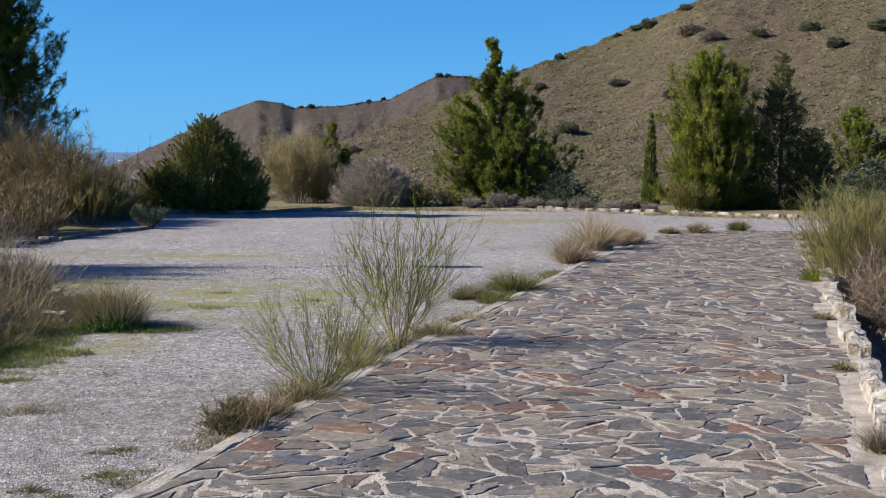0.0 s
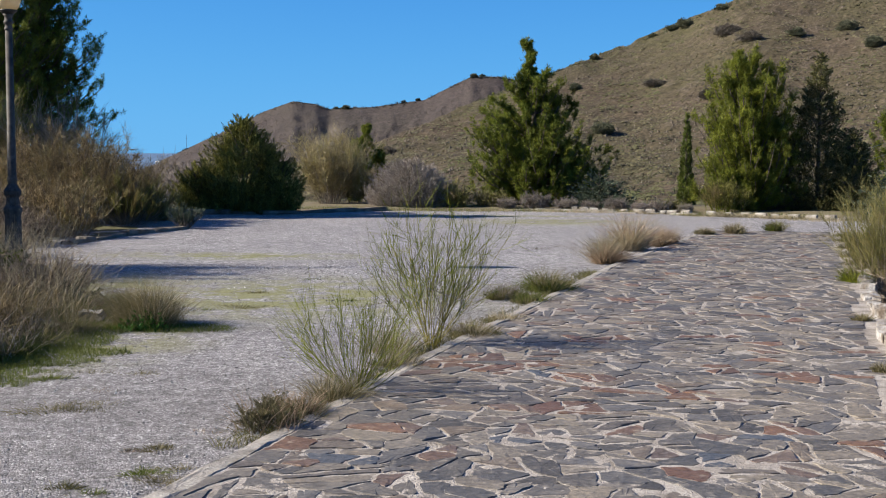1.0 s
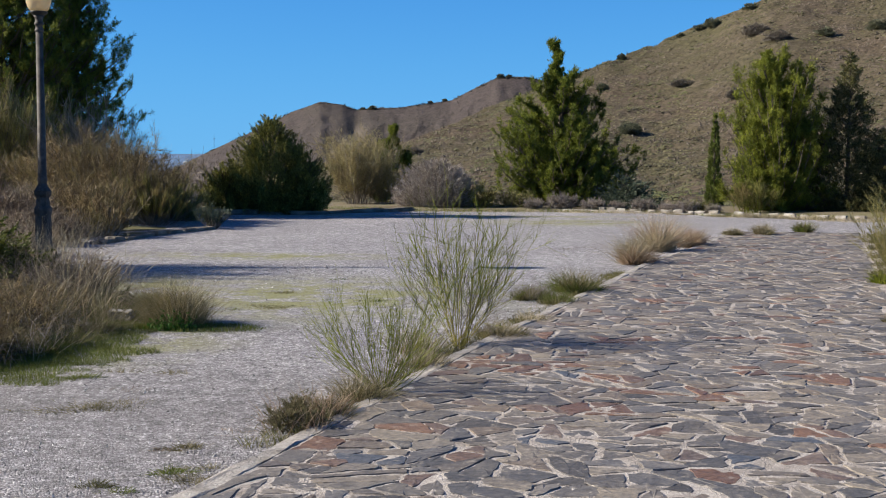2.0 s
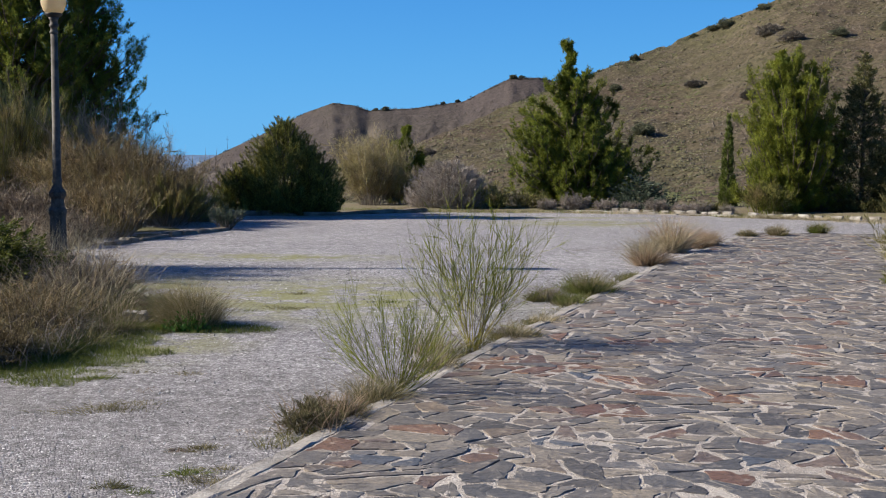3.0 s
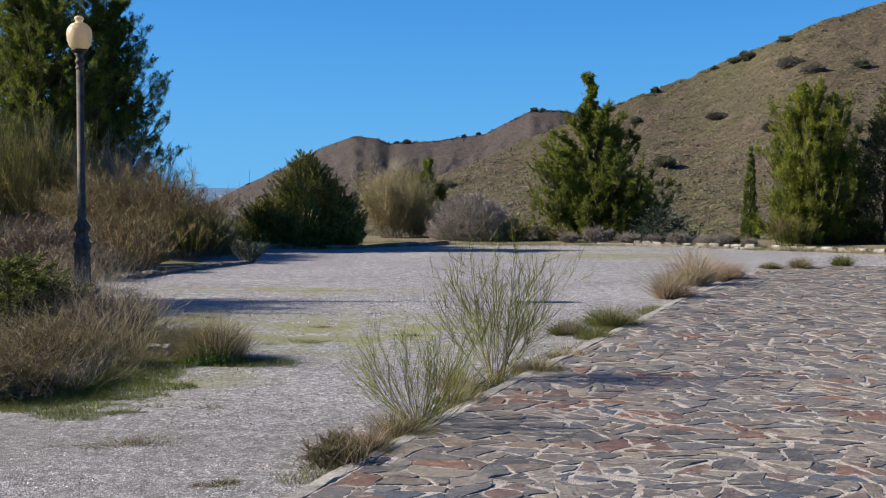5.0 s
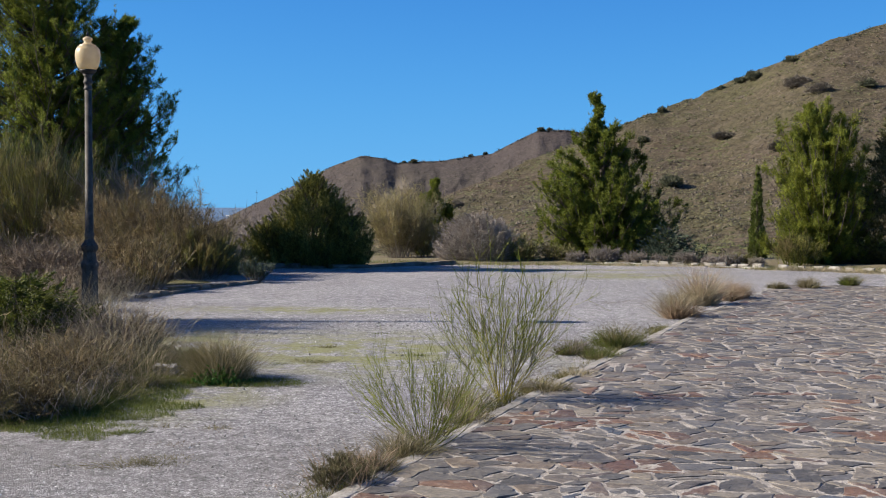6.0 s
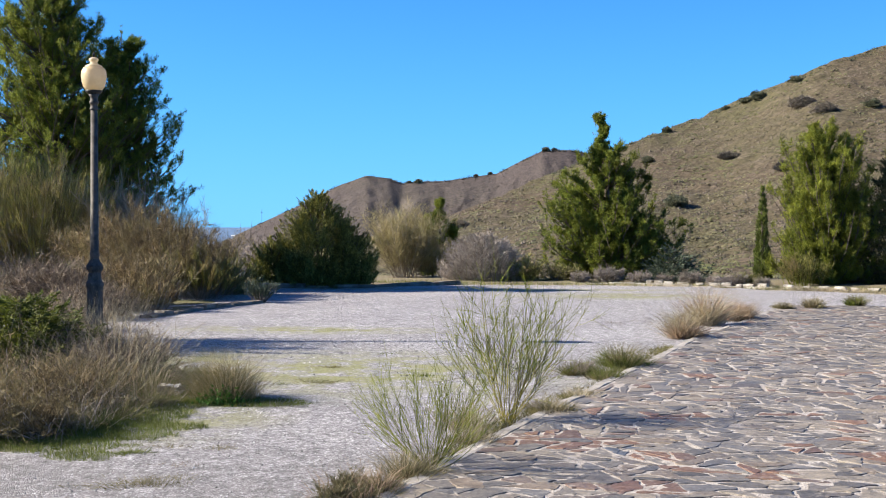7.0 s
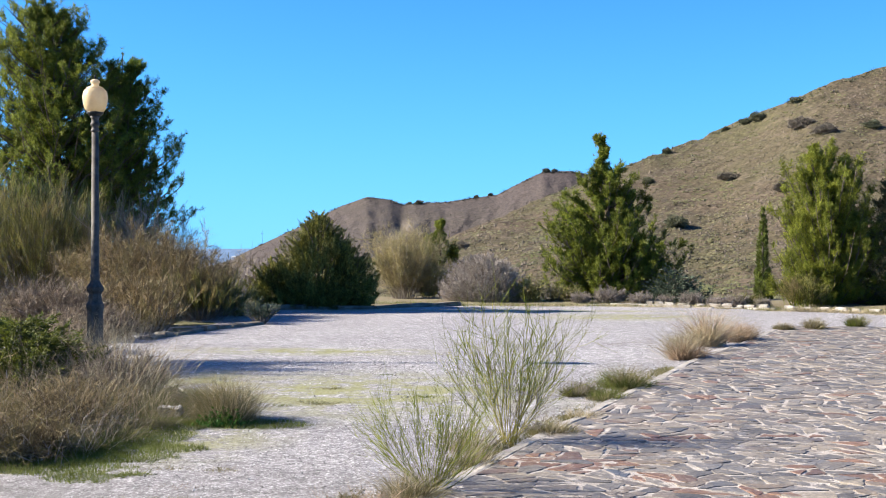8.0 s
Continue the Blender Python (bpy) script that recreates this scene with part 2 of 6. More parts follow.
def globe_material():
    m, nt, nd, lk, bs = nodes_of("cream_globe")
    n = noise_node(nt, 7, 4, 0.6, position(nt))
    r = ramp_node(nt, [(0.3, (0.68, 0.55, 0.34)), (0.7, (0.80, 0.68, 0.46))])
    lk.new(n.outputs["Fac"], r.inputs[0])
    lk.new(r.outputs[0], bs.inputs["Base Color"])
    bs.inputs["Roughness"].default_value = 0.35
    t = nd.new("ShaderNodeBsdfTranslucent")
    lk.new(r.outputs[0], t.inputs[0])
    x = nd.new("ShaderNodeMixShader")
    x.inputs[0].default_value = 0.45
    lk.new(bs.outputs[0], x.inputs[1])
    lk.new(t.outputs[0], x.inputs[2])
    lk.new(x.outputs[0], nd["Material Output"].inputs[0])
    return m


M_GLOBE = globe_material()
F_PINE = foliage("pine_needles", [(0.07, 0.095, 0.015), (0.15, 0.18, 0.024), (0.25, 0.268, 0.04)], 0.36, 1.6)
F_PINE_DARK = foliage("dark_pine_needles", [(0.055, 0.088, 0.016), (0.12, 0.168, 0.026), (0.23, 0.265, 0.045)], 0.36, 0.8)
F_ALEPPO = foliage("aleppo_pine_needles", [(0.08, 0.105, 0.018), (0.17, 0.205, 0.03), (0.28, 0.30, 0.05)], 0.42, 0.8)
F_PINE_LIGHT = foliage("bright_pine_needles", [(0.10, 0.12, 0.017), (0.20, 0.225, 0.03), (0.30, 0.315, 0.05)], 0.42, 1.8)
F_JUNIPER = foliage("juniper_sprays", [(0.036, 0.043, 0.012), (0.14, 0.144, 0.03), (0.36, 0.335, 0.08)], 0.14, 1.8)
F_CREEP = foliage("creeping_juniper_sprays", [(0.035, 0.046, 0.009), (0.09, 0.11, 0.014), (0.19, 0.205, 0.028)], 0.25, 5.0)
F_CYPRESS = foliage("cypress_sprays", [(0.055, 0.075, 0.017), (0.11, 0.14, 0.028), (0.17, 0.195, 0.042)], 0.3, 1.6)
F_ARIZ = foliage("dark_cypress_sprays", [(0.04, 0.045, 0.017), (0.11, 0.112, 0.04), (0.27, 0.24, 0.105)], 0.3, 3.0)
F_BLUE = foliage("blue_green_sprays", [(0.035, 0.055, 0.036), (0.075, 0.10, 0.068), (0.14, 0.165, 0.115)], 0.12, 5.0)
F_BROOM = foliage("broom_stems", [(0.115, 0.148, 0.016), (0.21, 0.245, 0.025), (0.32, 0.335, 0.05)], 0.3, 3.0)
F_BROOM_GOLD = foliage("golden_green_broom", [(0.12, 0.12, 0.04), (0.20, 0.188, 0.062), (0.30, 0.262, 0.105)], 0.3, 2.0, (0.30, 0.24, 0.10), 0.6)
F_BROOM_YEL = foliage("yellow_broom_stems", [(0.30, 0.26, 0.04), (0.40, 0.34, 0.06), (0.28, 0.27, 0.07)], 0.1, 3.0)
F_BROOM_OLD = foliage("old_broom_shoots", [(0.05, 0.051, 0.016), (0.135, 0.132, 0.038), (0.265, 0.25, 0.072), (0.45, 0.41, 0.135)], 0.32, 1.0, (0.23, 0.165, 0.09), 0.6)
F_BROOM_DEAD = foliage("dry_broom_shoots", [(0.055, 0.038, 0.02), (0.14, 0.10, 0.052), (0.275, 0.20, 0.098), (0.45, 0.345, 0.18)], 0.2, 1.2, (0.165, 0.150, 0.055), 0.55)
F_TWIG = foliage("grey_brown_twigs", [(0.14, 0.11, 0.09), (0.25, 0.21, 0.18), (0.36, 0.315, 0.275)], 0.1, 1.5)
F_LAV = foliage("grey_scrub", [(0.15, 0.122, 0.105), (0.26, 0.22, 0.195), (0.40, 0.35, 0.315)], 0.2, 1.2, (0.22, 0.20, 0.13), 0.6)
F_GREY = foliage("pale_grey_twigs", [(0.17, 0.142, 0.122), (0.32, 0.275, 0.245), (0.48, 0.43, 0.39)], 0.2, 1.0)
F_PINK = foliage("pinkish_dead_twigs", [(0.20, 0.15, 0.11), (0.34, 0.26, 0.19), (0.46, 0.37, 0.28)], 0.2, 1.5)
F_HILLSCRUB = foliage("hill_scrub_twigs", [(0.09, 0.076, 0.062), (0.14, 0.12, 0.098), (0.20, 0.175, 0.145)], 0.1, 0.1)
F_BROWN = foliage("brown_dry_twigs", [(0.085, 0.058, 0.038), (0.20, 0.148, 0.105), (0.39, 0.31, 0.23)], 0.12, 2.5)
F_STRAW = foliage("straw_blades", [(0.25, 0.20, 0.12), (0.40, 0.335, 0.215), (0.55, 0.475, 0.335)], 0.3, 2.0)
F_STRAW_RED = foliage("russet_straw", [(0.27, 0.175, 0.11), (0.39, 0.275, 0.185), (0.50, 0.385, 0.275)], 0.3, 2.0)
F_OLIVE = foliage("olive_blades", [(0.085, 0.085, 0.03), (0.15, 0.14, 0.05), (0.24, 0.205, 0.085)], 0.25, 2.5)
F_SCRUFFY = foliage("scruffy_dry_grass", [(0.11, 0.098, 0.045), (0.19, 0.165, 0.078), (0.29, 0.245, 0.135)], 0.3, 4.0)
F_GRASS = foliage("green_grass", [(0.07, 0.098, 0.02), (0.13, 0.158, 0.03), (0.21, 0.222, 0.055)], 0.35, 2.5)
F_WEED = foliage("fresh_green_leaves", [(0.03, 0.09, 0.015), (0.06, 0.15, 0.025), (0.09, 0.19, 0.03)], 0.25, 4.0)
F_TAM = foliage("tamarisk_twigs", [(0.22, 0.18, 0.088), (0.33, 0.275, 0.14), (0.43, 0.365, 0.205)], 0.3, 1.4, (0.30, 0.27, 0.12), 0.6)
F_HILLGRASS = foliage("hill_tussocks", [(0.075, 0.063, 0.038), (0.115, 0.097, 0.058), (0.19, 0.162, 0.10)], 0.15, 0.03, (0.10, 0.108, 0.04), 0.85)
F_HILLBUSH = foliage("hill_bush_leaves", [(0.075, 0.082, 0.05), (0.125, 0.13, 0.08), (0.18, 0.18, 0.12)], 0.2, 0.5)
F_CUSHION = foliage("grass_cushions", [(0.075, 0.066, 0.036), (0.11, 0.098, 0.05), (0.155, 0.14, 0.075)], 0.0, 0.03, (0.10, 0.108, 0.04), 0.8)
F_FARSCRUB = foliage("far_scrub", [(0.07, 0.06, 0.05), (0.095, 0.082, 0.068), (0.12, 0.105, 0.082)], 0.1, 0.03)


def hill_material(name, soil, grass, rock, s, bare=None):
    m, nt, nd, lk, bs = nodes_of(name)
    p = position(nt)
    a, b, c3 = noise_node(nt, 0.02 * s, 6, 0.65, p), noise_node(nt, 0.35 * s, 5, 0.7, p), noise_node(nt, 1.6 * s, 3, 0.6, p)
    r = ramp_node(nt, [(0.4, soil), (0.62, grass)])
    lk.new(a.outputs["Fac"], r.inputs[0])
    k = ramp_node(nt, [(0.52, (0.0, 0.0, 0.0)), (0.68, (0.8, 0.8, 0.8))])
    lk.new(b.outputs["Fac"], k.inputs[0])
    c = mix_node(nt, k.outputs[0], r.outputs[0], rock)
    g = ramp_node(nt, [(0.36, (0.4, 0.4, 0.4)), (0.5, (0.95, 0.95, 0.95)), (0.64, (1.35, 1.3, 1.25))])
    lk.new(c3.outputs["Fac"], g.inputs[0])
    c = mix_node(nt, 0.7, c, g.outputs[0], 'MULTIPLY')
    if bare:
        c = mix_node(nt, ellipse_mask(nt, p, *bare), c, (0.145, 0.122, 0.098))
    lk.new(c, bs.inputs["Base Color"])
    bs.inputs["Roughness"].default_value, bs.inputs["Specular IOR Level"].default_value = 0.95, 0.1
    bump_to(nt, b.outputs["Fac"], 0.8, 0.8 / s, bs)
    return m


M_HILL = hill_material("stony_slope", (0.078, 0.06, 0.044), (0.075, 0.068, 0.038), (0.13, 0.104, 0.08), 1.0)
M_FARHILL = hill_material("brown_scrub_slope", (0.064, 0.053, 0.051), (0.07, 0.06, 0.052), (0.098, 0.082, 0.077), 0.6, (-67.0, 535.0, 7.0, 55.0))
# the blue of the air's haze is painted into the far mountains' colour
M_DIST = hill_material("haze_painted_distance", (0.10, 0.165, 0.27), (0.115, 0.18, 0.285), (0.13, 0.195, 0.30), 0.05)

# ================= mesh helpers =================


def trimesh(name, V, T, mat, smooth=False):
    """A mesh from vertex and triangle arrays."""
    V, T = np.asarray(V, np.float32).reshape(-1, 3), np.asarray(T, np.int32).reshape(-1, 3)
    me = bpy.data.meshes.new(name)
    me.vertices.add(len(V))
    me.vertices.foreach_set("co", V.ravel())
    me.loops.add(T.size)
    me.loops.foreach_set("vertex_index", T.ravel())
    me.polygons.add(len(T))
    me.polygons.foreach_set("loop_start", np.arange(0, T.size, 3, dtype=np.int32))
    me.polygons.foreach_set("use_smooth", np.full(len(T), smooth))
    me.materials.append(mat)
    me.update(calc_edges=True)
    return me


def join(*pieces):
    """Arrays of several (V, T) pieces as one."""
    vs, ts, n = [], [], 0
    for V, T in pieces:
        V = np.asarray(V).reshape(-1, 3)
        vs.append(V)
        ts.append(np.asarray(T).reshape(-1, 3) + n)
        n += len(V)
    return np.concatenate(vs), np.concatenate(ts)


def thing(name, at, label, category, group="", kind=""):
    ob = new(name)
    ob.location = at
    ob.empty_display_size = 0.2
    return tagged(ob, label, category, group, kind)


def part(name, VT, mat, parent, label="", smooth=False):
    ob = new(name, trimesh(name, VT[0], VT[1], mat, smooth))
    ob.parent = parent
    return tagged(ob, label) if label else ob


def solo(name, VT, mat, at, label, category, group="", kind="", smooth=False):
    ob = new(name, trimesh(name, VT[0], VT[1], mat, smooth))
    ob.location = at
    return tagged(ob, label, category, group, kind)


def unit(D):
    return D / np.maximum(np.linalg.norm(D, axis=-1, keepdims=True), 1e-9)


def vnoise(x, y, seed=0):
    """Smooth lattice noise in 0..1."""
    x, y = np.asarray(x, float), np.asarray(y, float)
    ix, iy = np.floor(x).astype(np.int64), np.floor(y).astype(np.int64)
    fx, fy = x - ix, y - iy
    fx, fy = fx * fx * (3 - 2 * fx), fy * fy * (3 - 2 * fy)

    def h(a, b):
        n = (a * 374761393 + b * 668265263 + seed * 144269) & 0x7fffffff
        n = ((n ^ (n >> 13)) * 1274126177) & 0x7fffffff
        return ((n ^ (n >> 16)) & 0xffff) / 65535.0
    return (h(ix, iy) * (1 - fx) + h(ix + 1, iy) * fx) * (1 - fy) + (h(ix, iy + 1) * (1 - fx) + h(ix + 1, iy + 1) * fx) * fy


def fbm(x, y, seed=0, octs=4):
    s, a, t = 0, 0.5, 0
    for o in range(octs):
        s = s + a * vnoise(x * 2 ** o, y * 2 ** o, seed + o)
        t += a
        a *= 0.5
    return s / t


def blades(P, D, L, W, rng, droop=0.0):
    """Narrow pointed blades; with droop each bends over in two steps."""
    n = len(P)
    D = unit(D)
    S = unit(np.cross(D, rng.normal(size=(n, 3)))) * (np.broadcast_to(W, n)[:, None] / 2)
    L = np.broadcast_to(L, n)[:, None]
    if droop == 0:
        V = np.stack([P - S, P + S, P + D * L], 1)
        return V.reshape(-1, 3), np.arange(3 * n).reshape(n, 3)
    H = unit(D * (1, 1, 0) + rng.normal(size=(n, 3)) * (0.25, 0.25, 0))
    mid = P + D * L * 0.55
    tip = mid + unit(D + H * droop - np.array((0, 0, droop * 0.5))) * L * 0.5
    V = np.stack([P - S, P + S, mid - S * 0.7, mid + S * 0.7, tip], 1).reshape(-1, 3)
    k = np.arange(n)[:, None] * 5
    T = np.concatenate([k + (0, 1, 3), k + (0, 3, 2), k + (2, 3, 4)])
    return V, T


def tubes(P, R, sides=3):
    """Tapered stems along polylines P (n, k, 3), radii R (n, k)."""
    n, k, _ = P.shape
    Tn = unit(np.gradient(P, axis=1))
    ref = np.where(np.abs(Tn[..., 2:3]) > 0.9, np.array((1.0, 0, 0)), np.array((0, 0, 1.0)))
    A = unit(np.cross(Tn, ref))
    B = np.cross(Tn, A)
    ang = np.arange(sides) * 2 * np.pi / sides
    ring = A[:, :, None] * np.cos(ang)[None, None, :, None] + B[:, :, None] * np.sin(ang)[None, None, :, None]
    V = P[:, :, None] + ring * np.broadcast_to(R, (n, k))[:, :, None, None]
    i, j, s = np.meshgrid(np.arange(n), np.arange(k - 1), np.arange(sides), indexing="ij")
    s2 = (s + 1) % sides
    v = lambda jj, ss: (i * k + jj) * sides + ss
    T = np.concatenate([np.stack([v(j, s), v(j, s2), v(j + 1, s2)], -1).reshape(-1, 3),
                        np.stack([v(j, s), v(j + 1, s2), v(j + 1, s)], -1).reshape(-1, 3)])
    return V.reshape(-1, 3), T


def stems(rng, n, base_r, length, lean, k=5, lift=0.5, wob=0.04):
    """n stalks rising from one root, fanning out by up to lean radians."""
    az = rng.uniform(0, 2 * np.pi, n)
    po = lean * np.sqrt(rng.uniform(0.01, 1, n))
    D = np.stack([np.sin(po) * np.cos(az), np.sin(po) * np.sin(az), np.cos(po)], 1)
    P = np.zeros((n, k, 3))
    P[:, 0, :2] = D[:, :2] * base_r + rng.normal(size=(n, 2)) * base_r * 0.4
    L = length * rng.uniform(0.6, 1.0, n)
    step = (L / (k - 1))[:, None]
    for j in range(1, k):
        P[:, j] = P[:, j - 1] + D * step
        D = unit(D + np.array((0, 0, lift / k)) + rng.normal(size=(n, 3)) * wob * 2)
    return P


def shoots(rng, P, m, t0, t1, length, spread, lift=0.3, k=4, wob=0.05):
    """m side shoots on each polyline, between the fractions t0 and t1 of it."""
    n, kk, _ = P.shape
    t = rng.uniform(t0, t1, (n, m)) * (kk - 1)
    i = np.minimum(t.astype(int), kk - 2)
    f = (t - i)[..., None]
    idx = np.arange(n)[:, None]
    A, B = P[idx, i], P[idx, i + 1]
    S = (A * (1 - f) + B * f).reshape(-1, 3)
    D = unit(unit(B - A).reshape(-1, 3) + rng.normal(size=(n * m, 3)) * spread + np.array((0, 0, lift)))
    L = (length * rng.uniform(0.5, 1.0, n * m) / (k - 1))[:, None]
    Q = np.zeros((n * m, k, 3))
    Q[:, 0] = S
    for j in range(1, k):
        Q[:, j] = Q[:, j - 1] + D * L
        D = unit(D + np.array((0, 0, lift * 0.3)) + rng.normal(size=D.shape) * wob)
    return Q


def taper(n, k, r0, r1):
    return np.broadcast_to(np.linspace(r0, r1, k), (n, k))


def grid_mesh(X, Y, Z, keep=None):
    """A sheet over a grid of points; keep: which cells stay."""
    h, w = X.shape
    V = np.stack([X, Y, Z], -1).reshape(-1, 3)
    i, j = np.meshgrid(np.arange(h - 1), np.arange(w - 1), indexing="ij")
    if keep is not None:
        i, j = i[keep], j[keep]
    a = (i * w + j).ravel()
    T = np.concatenate([np.stack([a, a + 1, a + w + 1], 1), np.stack([a, a + w + 1, a + w], 1)])
    return V, T


def lathe(profile, sides=24):
    """A turned body from (radius, height) steps."""
    pr = np.array(profile, float)
    ang = np.arange(sides) * 2 * np.pi / sides
    V = np.stack([pr[:, None, 0] * np.cos(ang), pr[:, None, 0] * np.sin(ang), np.repeat(pr[:, 1:2], sides, 1)], -1)
    i, s = np.meshgrid(np.arange(len(pr) - 1), np.arange(sides), indexing="ij")
    s2 = (s + 1) % sides
    a, b, c, d = i * sides + s, i * sides + s2, (i + 1) * sides + s2, (i + 1) * sides + s
    T = np.concatenate([np.stack([a, b, c], -1).reshape(-1, 3), np.stack([a, c, d], -1).reshape(-1, 3)])
    return V.reshape(-1, 3), T


def rough_block(rng, sx, sy, sz, jag=0.12):
    """A weathered, chipped block standing on z = 0."""
    bm = bmesh.new()
    bmesh.ops.create_cube(bm, size=1)
    bmesh.ops.subdivide_edges(bm, edges=bm.edges[:], cuts=1, use_grid_fill=True)
    for v in bm.verts:
        c = v.co.copy()
        m = max(abs(c.x), abs(c.y), abs(c.z)) * 2
        v.co = c.lerp(c.normalized() * 0.62, 0.28) + Vector(rng.normal(size=3)) * jag * 0.45
        v.co = Vector((v.co.x * sx, v.co.y * sy, (v.co.z + 0.5) * sz))
    bmesh.ops.triangulate(bm, faces=bm.faces[:])
    V = np.array([v.co[:] for v in bm.verts])
    T = np.array([[v.index for v in f.verts] for f in bm.faces])
    bm.free()
    return V, T


# ================= the lie of the land =================
KERB_Y, KERB_X = (-8.0, 3.0, 5.17, 6.11, 7.38, 9.0, 12.28, 16.92, 20.14, 23.4), (-4.9, -1.87, -1.265, -1.005, -0.66, -0.225, 0.755, 2.12, 3.32, 4.41)
EDGE_Y, EDGE_X = (-8.0, 3.0, 6.36, 8.65, 11.71, 15.43, 23.7), (-1.8, 1.33, 2.29, 2.94, 3.77, 4.74, 6.95)
RIM_X, RIM_Y = (-30.0, -12.0, -8.0, -2.6, 1.5, 5.0, 7.7, 14.0, 30.0), (27.0, 29.0, 29.9, 32.2, 32.4, 30.7, 28.7, 24.6, 16.0)


def kerb_x(y):
    return np.interp(y, KERB_Y, KERB_X)


def edge_x(y):
    return np.interp(y, EDGE_Y, EDGE_X)


def rim_y(x):
    return np.interp(x, RIM_X, RIM_Y)


def smooth_step(a, b, x):
    t = np.clip((x - a) / (b - a), 0, 1)
    return t * t * (3 - 2 * t)


def ground_z(x, y):
    x, y = np.asarray(x, float), np.asarray(y, float)
    z = -0.10 + 0.10 * (fbm(x * 0.4, y * 0.4, 5) - 0.5)
    out = smooth_step(6, 45, y - rim_y(x))
    z = z - 9.0 * out - 50 * smooth_step(150, 1500, np.hypot(x, y))
    dip = smooth_step(0.25, 0.7, x - edge_x(y)) * (1 - smooth_step(19, 22, y))
    lot_side = smooth_step(0.1, 0.5, y - rim_y(x))
    return z - 0.42 * dip * (1 - out) + 0.10 * lot_side * (1 - out)


def spaced(lo, hi, near_lo, near_hi, step, grow=1.18):
    a = list(np.arange(near_lo, near_hi + 1e-6, step))
    d = step
    while a[-1] < hi:
        d *= grow
        a.append(min(a[-1] + d, hi))
    d = step
    while a[0] > lo:
        d *= grow
        a.insert(0, max(a[0] - d, lo))
    return np.array(a)


gx, gy = np.meshgrid(spaced(-4500, 4500, -9, 13, 0.4), spaced(-4500, 4500, 2, 40, 0.5))
solo("ground", grid_mesh(gx, gy, ground_z(gx, gy)), M_SOIL, (0, 0, 0), "dry stony soil round the gravel lot", "ground", kind="structure", smooth=True)

lx, ly = np.meshgrid(np.arange(-9.5, 16, 0.22), np.arange(-8.0, 33, 0.22))
cx, cy = lx[:-1, :-1] + 0.11, ly[:-1, :-1] + 0.11
keep = (cy < rim_y(cx)) & ~((cx > kerb_x(cy) + 0.15) & (cy < 23.1))
GRAVEL_Z = lambda x, y: -0.018 + 0.03 * (fbm(x * 0.5, y * 0.5, 11) - 0.5)
lot = solo("gravel_lot", grid_mesh(lx, ly, GRAVEL_Z(lx, ly), keep), M_GRAVEL, (0, 0, 0), "pale crushed gravel lot with mossy patches", "gravel ground", kind="structure", smooth=True)

# ----- hills -----
NEAR_A = (-0.24, -0.13, -0.083, -0.0355, -0.0005, 0.071, 0.094, 0.131, 0.149, 0.167, 0.194, 0.212, 0.239, 0.269, 0.37, 0.60)
NEAR_E = (-0.030, -0.004, 0.012, 0.028, 0.0445, 0.071, 0.0795, 0.0945, 0.1025, 0.109, 0.121, 0.1285, 0.1375, 0.1464, 0.176, 0.215)
FAR_A = (-0.50, -0.33, -0.2748, -0.2407, -0.1971, -0.1779, -0.1539, -0.1348, -0.1243, -0.1110, -0.0873, -0.0684, -0.0449, -0.0215, -0.0066, 0.0158, 0.0343, 0.09, 0.25)
FAR_E = (-0.055, -0.030, -0.0105, 0.0052, 0.0252, 0.0355, 0.0440, 0.0416, 0.0373, 0.0385, 0.039, 0.0417, 0.0450, 0.0570, 0.0640, 0.0645, 0.061, 0.050, 0.03)


def near_hill_at(a, v):
    """A point of the near slope: bearing a, 0 at its foot and 1 on the ridge."""
    yr = 205 + 55 * smooth_step(-0.15, 0.15, a) + 20 * (vnoise(a * 14, a * 0, 3) - 0.5)
    y0 = 95 + 25 * smooth_step(0.0, -0.2, a)
    e1 = np.interp(a, NEAR_A, NEAR_E)
    s = np.where(v < 0, v * 9, np.where(v <= 1, np.abs(v) ** 0.95, 1 - (v - 1) * 0.9))
    e = -0.045 + (e1 + 0.045) * s
    y = y0 + (yr - y0) * v
    x = a * y
    z = 1.5 + y * e
    damp = np.clip(1.02 - v, 0.12, 1) * np.clip(v * 3, 0.2, 1)
    z = z + (fbm(x * 0.03, y * 0.03, 21, 5) - 0.5) * 9 * damp + (fbm(x * 0.25, y * 0.25, 31, 3) - 0.5) * 1.4
    return x, y, z


